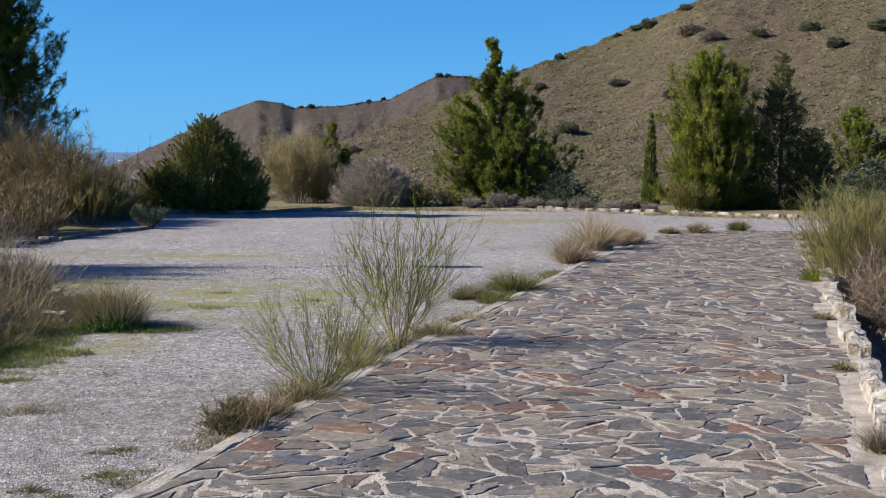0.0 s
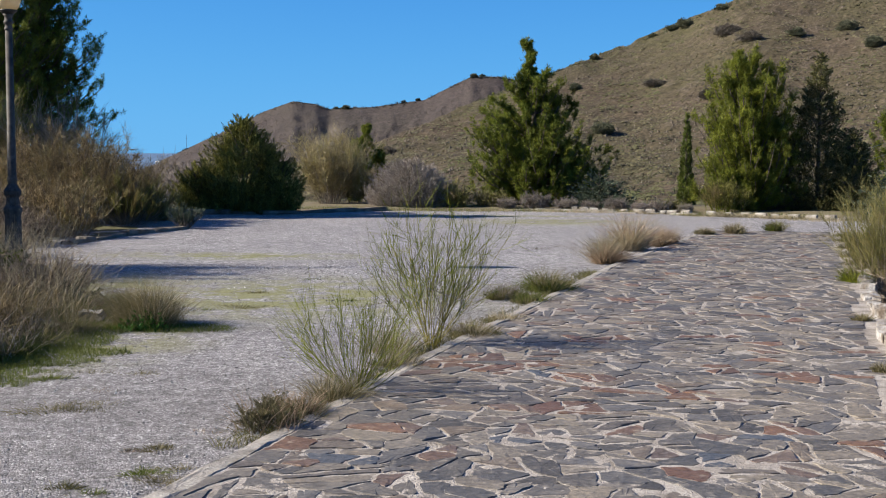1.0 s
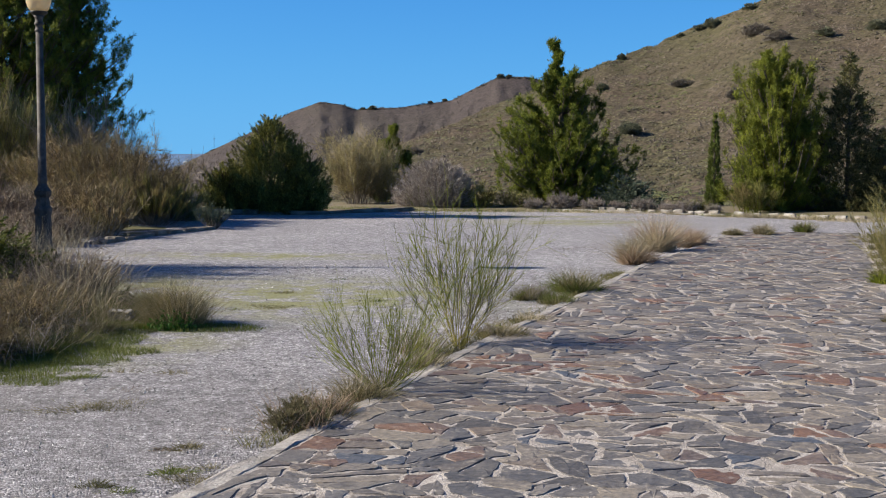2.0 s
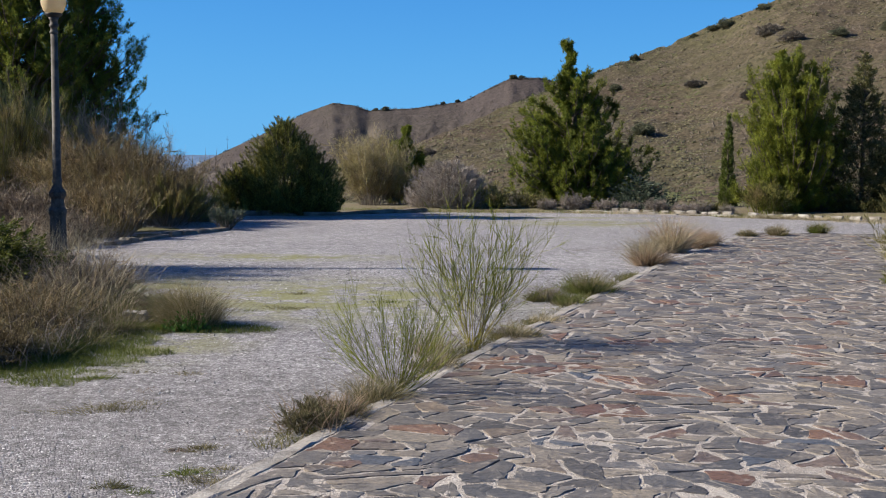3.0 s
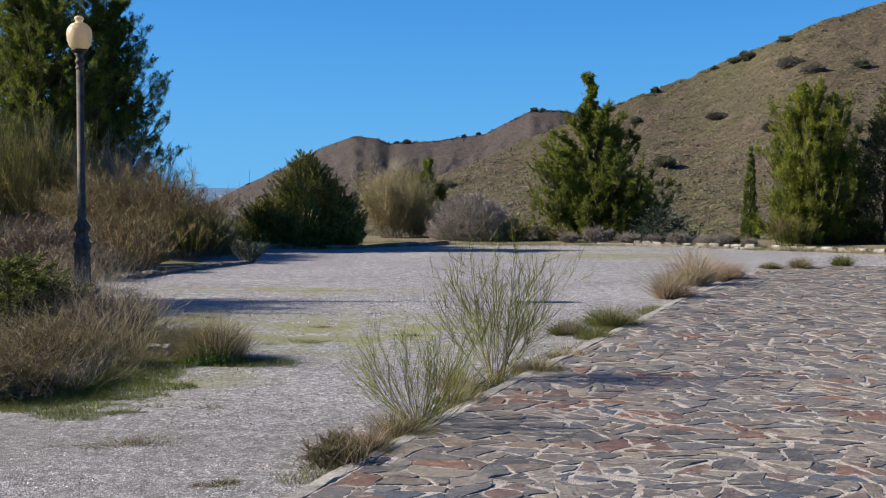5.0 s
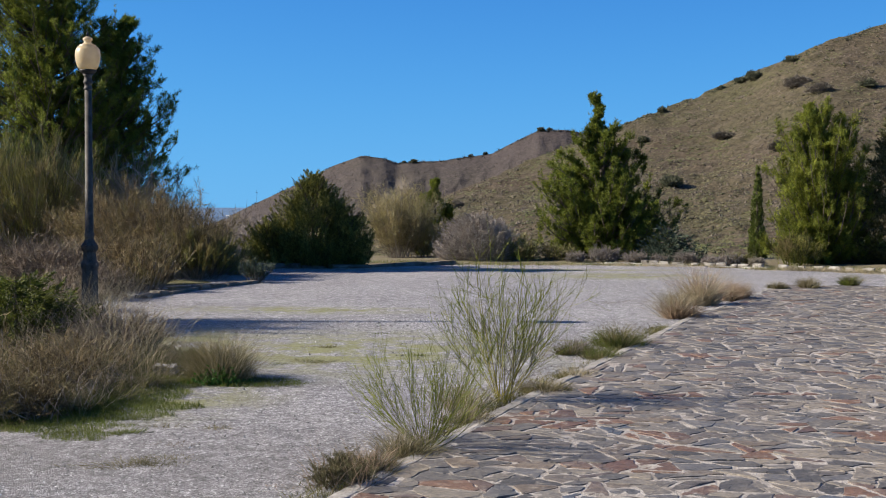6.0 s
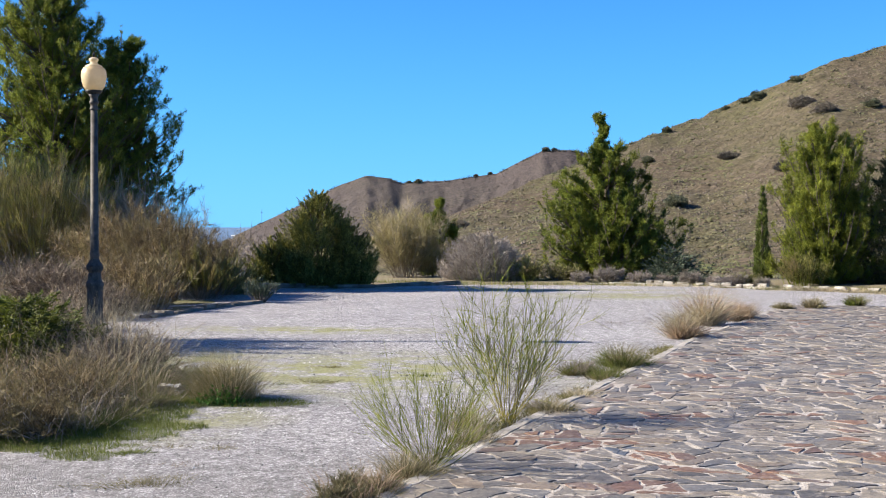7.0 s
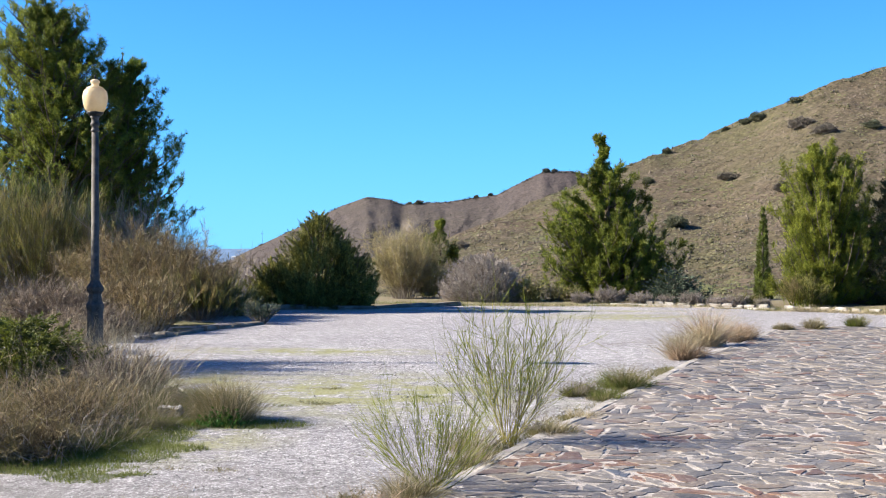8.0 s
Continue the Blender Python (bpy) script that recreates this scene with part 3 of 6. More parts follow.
def far_hill_at(a, v):
    yr, y0 = 620 + 60 * (vnoise(a * 9, a * 0, 8) - 0.5), 330
    e1 = np.interp(a, FAR_A, FAR_E)
    s = np.where(v < 0, v * 6, np.where(v <= 1, np.abs(v) ** 0.9, 1 - (v - 1) * 0.9))
    e = -0.06 + (e1 + 0.06) * s
    y = y0 + (yr - y0) * v
    # spurs that run down from the ridge towards the valley
    b = a + 0.010 * (v - 0.8) + 0.006 * (vnoise(v * 6, v * 0, 43) - 0.5)
    spur = 0
    for mid, wide, tall in ((-0.157, 0.008, 2.6), (-0.143, 0.007, -1.2), (-0.1335, 0.0035, 1.2), (-0.1245, 0.005, -0.9), (-0.112, 0.010, 4), (-0.195, 0.012, 12)):
        spur = spur + tall * np.exp(-((b - mid) / wide) ** 2)
    spur = spur + 11 * (fbm(a * 40, v * 4, 44, 4) - 0.5) + 10 * (fbm(a * 150, v * 14, 47, 4) - 0.5)
    y = y - spur * np.clip(v * 1.5, 0, 1) * np.clip((1.05 - v) * 4, 0.1, 1)
    x = a * y
    z = 1.5 + y * e + (fbm(x * 0.02, y * 0.02, 51, 5) - 0.5) * 6 * np.clip(1.05 - v, 0.1, 1)
    return x, y, z


ha, hv = np.meshgrid(np.linspace(-0.24, 0.60, 250), np.concatenate([np.linspace(-0.12, 0, 5)[:-1], np.linspace(0, 1, 112), (1.1, 1.25, 1.5)]))
solo("near_hill", grid_mesh(*near_hill_at(ha, hv)), M_HILL, (0, 0, 0), "stony brown hillside with dry grass tussocks", "hill", kind="structure", smooth=True)
ha, hv = np.meshgrid(np.linspace(-0.50, 0.25, 360), np.concatenate([np.linspace(-0.2, 0, 5)[:-1], np.linspace(0, 1, 84), (1.1, 1.25, 1.6)]))
solo("far_hill", grid_mesh(*far_hill_at(ha, hv)), M_FARHILL, (0, 0, 0), "purplish brown scrub ridge with a bare gully", "hill", kind="structure", smooth=True)
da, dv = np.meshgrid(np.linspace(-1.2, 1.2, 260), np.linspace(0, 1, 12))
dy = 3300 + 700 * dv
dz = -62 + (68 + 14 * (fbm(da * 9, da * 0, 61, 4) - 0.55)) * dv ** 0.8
solo("distant_mountains", grid_mesh(da * 3600, dy, dz), M_DIST, (0, 0, 0), "far mountains on the horizon, blue haze painted into their colour", "mountains", kind="structure", smooth=True)

rng = np.random.default_rng(7)


def tussock_field(name, at, n, amin, amax, vmin, vmax, size, width, per, mat, label, seed, thin=0.0):
    rng = np.random.default_rng(seed)
    a, v = rng.uniform(amin, amax, n), rng.uniform(vmin ** 0.8, vmax ** 0.8, n) ** 1.25
    if thin:
        ok = fbm(a * 60, v * 9, seed, 3) > thin * rng.uniform(0.5, 1.2, n)
        a, v = a[ok], v[ok]
    x, y, z = at(a, v)
    P = np.repeat(np.stack([x, y, z - 0.15], 1), per, 0)
    sz = np.repeat(size * rng.uniform(0.45, 1.25, len(x)), per)
    D = rng.normal(size=P.shape) * (1, 1, 0.4) + (0, 0, 0.85)
    P[:, :2] += rng.normal(size=(len(P), 2)) * sz[:, None] * 0.25
    solo(name, blades(P, D, sz * rng.uniform(0.6, 1.1, len(P)), sz * width, rng), mat, (0, 0, 0), label, "scrub", kind="stuff")


tussock_field("hill_tussocks", near_hill_at, 34000, -0.2, 0.42, 0.0, 1.0, 0.36, 0.36, 3, F_HILLGRASS, "dry grass tussocks scattered over the hillside", 71, 0.40)
tussock_field("hill_scrub", near_hill_at, 5000, -0.2, 0.42, 0.0, 1.0, 0.55, 0.16, 14, F_HILLSCRUB, "low grey thorn scrub over the hillside", 72, 0.5)
tussock_field("far_hill_scrub", far_hill_at, 44000, -0.33, 0.08, 0.1, 1.0, 0.62, 0.5, 2, F_FARSCRUB, "dark scrub dotted over the far ridge", 73, 0.36)
tussock_field("ridge_scrub", far_hill_at, 190, -0.25, 0.03, 0.985, 1.0, 1.7, 0.16, 14, F_FARSCRUB, "ragged bushes along the crest of the far ridge", 74, 0.45)
tussock_field("crest_scrub", near_hill_at, 420, 0.0, 0.42, 0.975, 1.0, 0.8, 0.18, 14, F_HILLBUSH, "low bushes and grass along the crest of the hillside", 79, 0.42)


def mound_field(name, n, size, mat, label, seed, thin, category):
    """Low rounded grass cushions scattered over the near slope."""
    rng = np.random.default_rng(seed)
    a, v = rng.uniform(-0.2, 0.42, n), rng.uniform(0, 1, n) ** 1.2
    ok = fbm(a * 70, v * 11, seed, 3) > thin * rng.uniform(0.5, 1.2, n)
    x, y, z = near_hill_at(a[ok], v[ok])
    m = len(x)
    w = size * (0.35 + 0.65 * rng.uniform(size=m) ** 2)
    ang = np.arange(6) * np.pi / 3
    ring = np.stack([np.cos(ang), np.sin(ang), np.full(6, -0.25)], 1)
    base = np.concatenate([ring, ((0, 0, 0.55),)])
    V = (base[None] + rng.normal(size=(m, 7, 3)) * (0.2, 0.2, 0.14)) * w[:, None, None] * (1, 1, 0.8) + np.stack([x, y, z], 1)[:, None]
    T = [(i, (i + 1) % 6, 6) for i in range(6)]
    solo(name, (V.reshape(-1, 3), (np.arange(m)[:, None, None] * 7 + np.array(T)[None]).reshape(-1, 3)), mat, (0, 0, 0), label, category, kind="stuff", smooth=True)


mound_field("hill_grass_cushions", 52000, 0.42, F_CUSHION, "pale olive grass cushions over the hillside", 77, 0.5, "grass")


rng = np.random.default_rng(75)
na = 30000
a, v = rng.uniform(-0.12, 0.42, na), rng.uniform(0.02, 1, na)
ok = fbm(a * 40, v * 7, 76, 3) > rng.uniform(0.35, 0.62, na)
x, y, z = near_hill_at(a[ok], v[ok])
octa = np.array(((1, 0, -0.4), (0, 1, -0.4), (-1, 0, -0.4), (0, -1, -0.4), (0, 0, 0.8)))
OCT = np.array(((0, 1, 4), (1, 2, 4), (2, 3, 4), (3, 0, 4)))
V = (octa[None] + rng.normal(size=(len(x), 5, 3)) * 0.25) * (0.08 + 0.22 * rng.uniform(size=len(x)) ** 3)[:, None, None] + np.stack([x, y, z], 1)[:, None]
solo("hill_rocks", (V.reshape(-1, 3), (np.arange(len(x))[:, None, None] * 5 + OCT[None]).reshape(-1, 3)), M_ROCK, (0, 0, 0), "pale loose rocks strewn over the hillside", "rocks", kind="stuff")


def hill_bush(name, at, a, e, w, h, seed, label, mat=None):
    """A rounded dark bush on a slope, found by its bearing and height of view."""
    rng = np.random.default_rng(seed)
    vs = np.linspace(0.02, 1, 200)
    x, y, z = at(np.full(200, a), vs)
    k = int(np.argmin(np.abs((z + h * 0.4 - 1.5) / y - e)))
    n = 4200
    P = rng.normal(size=(n, 3))
    P = unit(P)
    bump = fbm(np.arctan2(P[:, 1], P[:, 0]) * 1.6 + 20, P[:, 2] * 2.5 + seed, seed, 2)[:, None]
    P = P * rng.uniform(0.45, 1, (n, 1)) ** 0.6 * (w / 2, w / 2, h * 0.5) * (0.3 + 1.2 * bump)
    P[:, 2] = np.abs(P[:, 2] + h * 0.25)
    D = unit(P) + rng.normal(size=(n, 3)) * 0.5 + (0, 0, 0.3)
    trunk = stems(rng, 5, 0.1, h * 0.7, 0.6)
    ob = thing(name, (x[k], y[k], z[k] - 0.1), label, "bush", "bushes on the hill")
    part("crown", blades(P, D, h * 0.10, h * 0.06, rng), mat or F_HILLBUSH, ob)
    part("trunk", tubes(trunk, taper(5, 5, 0.12, 0.04)), M_BARK, ob)


for i, (a, e, w, h) in enumerate(((0.168, 0.1085, 4.6, 2.6), (0.158, 0.1045, 3.4, 2.0), (0.0944, 0.0808, 2.2, 2.0), (0.2032, 0.1035, 5.5, 3.4), (0.2215, 0.0985, 5.2, 2.8), (0.2581, 0.1015, 3.8, 2.2),
                                  (0.2997, 0.1065, 4.2, 2.6), (0.3223, 0.0945, 3.6, 2.6), (0.3576, 0.1085, 4.2, 2.8), (0.1434, 0.0609, 3.8, 2.2), (0.1878, 0.0517, 2.6, 2.4), (0.1020, 0.0235, 3.6, 2.6),
                                  (0.0796, 0.0572, 2.4, 2.0), (0.1974, 0.1215, 3.4, 1.8), (-0.0760, 0.0035, 3.2, 2.4), (0.142, 0.0985, 2.2, 1.6))):
    if i in (3, 4, 9, 10, 14):
        hill_bush("hill_bush", near_hill_at, a, e, w, h * 0.8, 100 + i, "grey leafless thorn bush on the stony slope", F_HILLSCRUB)
    else:
        hill_bush("hill_bush", near_hill_at, a, e, w * 0.9, h * 0.85, 100 + i, "dark grey-green bush on the stony slope")
for i, (a, e, w, h) in enumerate(((-0.0042, 0.0655, 5.0, 3.2), (-0.1101, 0.0392, 5.0, 3.0), (-0.118, 0.0385, 3.0, 2.0), (-0.05, 0.0455, 3.0, 2.2), (-0.062, 0.044, 3.0, 2.0), (0.003, 0.066, 3.5, 2.2))):
    hill_bush("ridge_bush", far_hill_at, a, e, w * 0.9, h * 0.9, 140 + i, "dark bush on the crest of the far ridge")

# ----- planted beds -----


def bed(name, outline, label):
    """An earth bed with an uneven rim, given by a few corners."""
    pts = []
    for i, p in enumerate(outline):
        q = outline[(i + 1) % len(outline)]
        steps = max(2, int(math.dist(p, q) / 0.18))
        for s in range(steps):
            f = s / steps
            x, y = p[0] + (q[0] - p[0]) * f, p[1] + (q[1] - p[1]) * f
            pts.append((x + 0.35 * (float(fbm(x * 2.0, y * 2.0, 81)) - 0.5), y + 0.35 * (float(fbm(x * 2.0, y * 2.0, 91)) - 0.5)))
    bm = bmesh.new()
    f = bm.faces.new([bm.verts.new((x, y, 0.0)) for x, y in pts])
    if f.normal.z < 0:
        f.normal_flip()
    bmesh.ops.triangulate(bm, faces=[f])
    r = bmesh.ops.extrude_face_region(bm, geom=bm.faces[:])
    for v in r["geom"]:
        if isinstance(v, bmesh.types.BMVert):
            v.co.z -= 0.1
    me = bpy.data.meshes.new(name)
    bm.normal_update()
    bm.to_mesh(me)
    bm.free()
    me.materials.append(M_BED)
    ob = new(name, me)
    ob.location.z = -0.02
    return tagged(ob, label, "planting bed", kind="structure")


bed("front_bed", ((-3.45, 8.0), (-3.3, 8.7), (-3.2, 9.6), (-3.5, 11.2), (-4.3, 12.8), (-6.0, 14.6), (-12, 15.0), (-12, 7.2), (-4.4, 7.5)), "mossy earth bed with thin green grass")
bed("island_bed", ((-5.7, 15.0), (-6.5, 18.4), (-6.85, 19.6), (-6.65, 21.7), (-6.0, 23.3), (-6.6, 24.6), (-7.6, 27.5), (-14, 28.5), (-14, 15.2)), "raised earth bed edged with flat stones")

# ================= plants =================


def pine(name, at, height, profile, seed, mat, label, limbs=70, needle=0.15, width=0.016, up=0.55, low=0.12, twig=7, tuft=13, lean=(0, 0), brush=0.8, inner=0.35, spray=0.2):
    """A pine: tapered trunk, upswept limbs, twigs, and needle tufts at their ends. profile: height (0 to 1) and the crown's reach to -x and to +x."""
    rng = np.random.default_rng(seed)
    k = 9
    t = np.linspace(0, 1, k)
    trunk = np.stack([lean[0] * t ** 1.5 + 0.10 * np.sin(t * 5 + seed), lean[1] * t + 0.08 * np.cos(t * 4 + seed), t * height * 0.97], 1)[None]
    hp = [p[0] for p in profile]
    tip_h, az = low + (0.97 - low) * rng.uniform(0, 1, limbs * 4), rng.uniform(0, 2 * np.pi, limbs * 4)
    side = 0.5 + 0.5 * np.cos(az)
    reach = np.interp(tip_h, hp, [p[1] for p in profile]) * (1 - side) + np.interp(tip_h, hp, [p[-1] for p in profile]) * side
    most = max(max(p[1:]) for p in profile)
    pick = np.flatnonzero(rng.uniform(size=limbs * 4) < (reach / most) ** 0.8 + 0.08)[:limbs]
    tip_h, az, reach = tip_h[pick], az[pick], reach[pick]
    limbs = len(pick)
    long = np.where(rng.uniform(size=limbs) < inner, rng.uniform(0.3, 0.7, limbs), rng.uniform(0.72, 1.08, limbs))
    reach = reach * long * 0.97
    base_h = np.clip(tip_h - up * reach / height * (0.6 + 0.6 * tip_h), 0.04, 0.94)
    base = np.stack([np.interp(base_h, t, trunk[0, :, i]) for i in range(3)], 1)
    tip = np.stack([np.interp(tip_h, t, trunk[0, :, 0]) + np.cos(az) * reach, np.interp(tip_h, t, trunk[0, :, 1]) + np.sin(az) * reach, tip_h * height], 1)
    kk = 6
    f = np.linspace(0, 1, kk)[None, :, None]
    P = base[:, None] + (tip - base)[:, None] * np.concatenate([f ** 0.9, f ** 0.9, f ** 1.7], 2)
    P[:, 1:] += np.cumsum(rng.normal(size=(limbs, kk - 1, 3)), 1) * (0.035 * reach)[:, None, None]
    tw = shoots(rng, P, twig, 0.3, 1.0, np.repeat(0.09 + 0.20 * reach, twig), 0.45, 0.62)
    tw2 = shoots(rng, tw, 3, 0.25, 1.0, np.repeat(spray * np.clip(np.repeat(reach, twig) * 1.3, 0.25, 1), 3), 0.55, 0.45, k=3)
    ends = np.concatenate([tw2[:, 1:].reshape(-1, 3), tw[:, 2:].reshape(-1, 3)])
    axis = np.concatenate([np.repeat(unit(tw2[:, -1] - tw2[:, 0]), 2, 0), np.repeat(unit(tw[:, -1] - tw[:, 0]), 2, 0)])
    # leader shoots at the top
    drop = rng.uniform(-0.05, 1, 30) * 0.2 * height
    top = trunk[0, -1] + rng.normal(size=(30, 3)) * (0.12, 0.12, 0.03) * (0.15 + drop[:, None]) - np.column_stack([np.zeros((30, 2)), drop])
    ends, axis = np.concatenate([ends, top]), np.concatenate([axis, np.tile((0, 0, 1.0), (30, 1))])
    NP, ND = np.repeat(ends, tuft, 0), np.repeat(axis, tuft, 0) + rng.normal(size=(len(ends) * tuft, 3)) * brush
    NP = NP + rng.normal(size=NP.shape) * 0.2 * needle
    ob = thing(name, at, label, "pine tree", "trees round the lot")
    part("trunk", tubes(trunk, taper(1, k, 0.03 * height ** 0.8 + 0.015, 0.012), 8), M_BARK, ob, smooth=True)
    part("branchwork", join(tubes(P, taper(limbs, kk, 0.008 + 0.004 * height, 0.007), 4), tubes(tw[:, ::3], taper(len(tw), 2, 0.008, 0.004))), M_BARK, ob)
    part("crown", blades(NP, ND, needle * rng.uniform(0.6, 1.15, len(NP)), width, rng), mat, ob)
    return ob


def conifer(name, at, height, profile, seed, mat, label, n=14000, blade=0.12, width=0.035, lump=0.45, freq=3.0, rise=0.9, category="conifer", shell=0.45, lean=(0, 0), trunk_r=0.08, cross=0.22, per=36):
    """A dense conifer or bush: upright sprays massed in lobes round a stem. profile: radius by height."""
    rng = np.random.default_rng(seed)
    hp, rp = [p[0] for p in profile], np.array([p[1] for p in profile])
    m = max(20, n // per)
    h = rng.uniform(0, 0.97, m * 4)
    h = np.where(rng.uniform(size=m * 4) < 0.15, h * 0.15, h)
    r = np.interp(h, hp, rp)
    ok = rng.uniform(0, rp.max(), m * 4) < r + rp.max() * 0.08
    h, r = h[ok][:m], r[ok][:m]
    m = len(h)
    az = rng.uniform(0, 2 * np.pi, m)
    far = (1 - shell * rng.uniform(0, 1, m) ** 1.5) * (1 - lump * 0.5 + lump * rng.uniform(0, 1, m)) * 0.9
    root = np.stack([np.cos(az) * r * far + lean[0] * h, np.sin(az) * r * far + lean[1] * h, h * height * 0.95], 1)
    axis = unit(np.stack([np.cos(az), np.sin(az), np.full(m, rise)], 1) + rng.normal(size=(m, 3)) * 0.3)
    plume = blade * freq * (rng.uniform(0.45, 1.1, m) + 0.8 * (1 - h) * (rng.uniform(size=m) < 0.15)) * (0.55 + 0.45 * np.minimum(1, r / rp.max() + 0.2))
    f = rng.uniform(-0.6, 1, (m, per))
    P = (root[:, None] + axis[:, None] * (plume[:, None] * f)[..., None]).reshape(-1, 3)
    P = P + rng.normal(size=P.shape) * np.repeat(plume, per)[:, None] * cross * (1.1 - f.reshape(-1, 1) * 0.8)
    D = np.repeat(axis, per, 0) * 1.1 + rng.normal(size=P.shape) * 0.36
    ob = thing(name, at, label, category, "trees round the lot" if category != "shrub" else "dry scrub")
    m = 26
    hh = rng.uniform(0.02, 0.75, m)
    sp = np.zeros((m, 5, 3))
    a2 = rng.uniform(0, 6.283, m)
    rr = np.interp(hh, hp, rp) * 0.8
    for j in range(5):
        f = j / 4
        sp[:, j] = np.stack([np.cos(a2) * rr * f + lean[0] * hh, np.sin(a2) * rr * f + lean[1] * hh, hh * height + rr * f * rise * 0.7], 1)
    t = np.linspace(0, 1, 6)
    stem = np.stack([lean[0] * t, lean[1] * t, t * height * 0.93], 1)[None]
    part("trunk", tubes(stem, taper(1, 6, trunk_r, 0.015), 7), M_BARK, ob, smooth=True)
    tagged(part("branchwork", tubes(sp, taper(m, 5, trunk_r * 0.35, 0.006)), M_BARK, ob), kind="stuff")
    part("crown", blades(P, D, blade * rng.uniform(0.5, 1.3, len(P)), width, rng), mat, ob)
    return ob


def broom(name, at, height, seed, n, lean, mats, label, r=0.004, sub=(5, 4), group="broom bushes", sub_len=0.45, base_r=0.08, spread=0.22, fine=True, lift=0.5, twigs=0):
    """A broom bush: a fan of thin upright stems that fork into rush-like shoots."""
    rng = np.random.default_rng(seed)
    P = stems(rng, n, base_r, height * 0.95, lean, 6, lift, 0.035)
    A = shoots(rng, P, sub[0], 0.25, 0.92, height * sub_len, spread, 0.25, 4)
    B = shoots(rng, A, sub[1], 0.15, 0.95, height * sub_len * 0.62, spread, 0.2, 4)
    ob = thing(name, at, label, "broom bush", group)
    tagged(part("woody_base", tubes(P, taper(n, 6, r * 1.8, r * 0.7)), mats[0], ob, "woody lower stems"), kind="stuff")
    if fine:
        tips = blades(B[:, 0], B[:, -1] - B[:, 0], np.linalg.norm(B[:, -1] - B[:, 0], axis=1), r * 2.2, rng)
    else:
        tips = tubes(B, taper(len(B), 4, r * 0.75, r * 0.35))
    part("crown", join(tubes(A[:, ::3], taper(len(A), 2, r * 0.8, r * 0.45)) if fine else tubes(A, taper(len(A), 4, r * 0.8, r * 0.45)), tips), mats[1], ob)
    if twigs:
        C = shoots(rng, P, twigs, 0.1, 0.7, height * 0.3, 0.7, 0.1, 4, 0.15)
        E = shoots(rng, C, 3, 0.3, 1.0, height * 0.12, 0.6, 0.2, 3, 0.1)
        tagged(part("dead_wood", join(tubes(C[:, ::3], taper(len(C), 2, r * 0.85, r * 0.5)), blades(E[:, 0], E[:, -1] - E[:, 0], np.linalg.norm(E[:, -1] - E[:, 0], axis=1), r, rng)), F_TWIG if r < 0.0025 else F_BROWN, ob, "thin dead twigs"), kind="stuff")
    return ob


def scrub(name, at, w, d, h, seed, n, mats, label, r=0.004, twigs=(7, 4), group="dry scrub", category="shrub", lean=0.9, blade_mat=None, blades_n=0, blade_len=0.3, wob=0.09, droop=0.22):
    """A twiggy dome-shaped shrub, wide or long, with optional dry blades through it."""
    rng = np.random.default_rng(seed)
    P = stems(rng, n, 0.05, h * 0.85, lean, 5, 0.25, wob)
    root = rng.uniform(-1, 1, (n, 2))
    root = root / np.maximum(1, np.linalg.norm(root, axis=1, keepdims=True))
    low = 1 - 0.35 * np.linalg.norm(root, axis=1)
    P = P * low[:, None, None]
    P[:, :, 0] += root[:, :1] * max(w / 2 - h * 0.35, 0.03)
    P[:, :, 1] += root[:, 1:] * max(d / 2 - h * 0.35, 0.03)
    A = shoots(rng, P, twigs[0], 0.2, 1.0, h * 0.40, 0.95, 0.25, 4, 0.22)
    B = shoots(rng, A, twigs[1], 0.2, 1.0, h * 0.2, 1.1, 0.15, 3, 0.1)
    ob = thing(name, at, label, category, group)
    tagged(part("framework", tubes(P, taper(n, 5, r * 2.0, r)), mats[0], ob), kind="stuff")
    tips = blades(B[:, 0], B[:, -1] - B[:, 0], np.linalg.norm(B[:, -1] - B[:, 0], axis=1), r * 2.0, rng)
    part("crown", join(tubes(A[:, ::3], taper(len(A), 2, r, r * 0.5)) if r > 0.0045 else tubes(A, taper(len(A), 4, r, r * 0.5)), tips), mats[1], ob)
    if blade_mat:
        Q = rng.uniform(-1, 1, (blades_n, 2)) * (w / 2, d / 2)
        Pb = np.column_stack([Q, np.zeros(blades_n)])
        D = rng.normal(size=(blades_n, 3)) * (0.6, 0.6, 0.1) + (0, 0, 1)
        part("straw", blades(Pb, D, blade_len * rng.uniform(0.5, 1.2, blades_n), 0.004, rng, droop), blade_mat, ob, "dry grass stalks")
    return ob


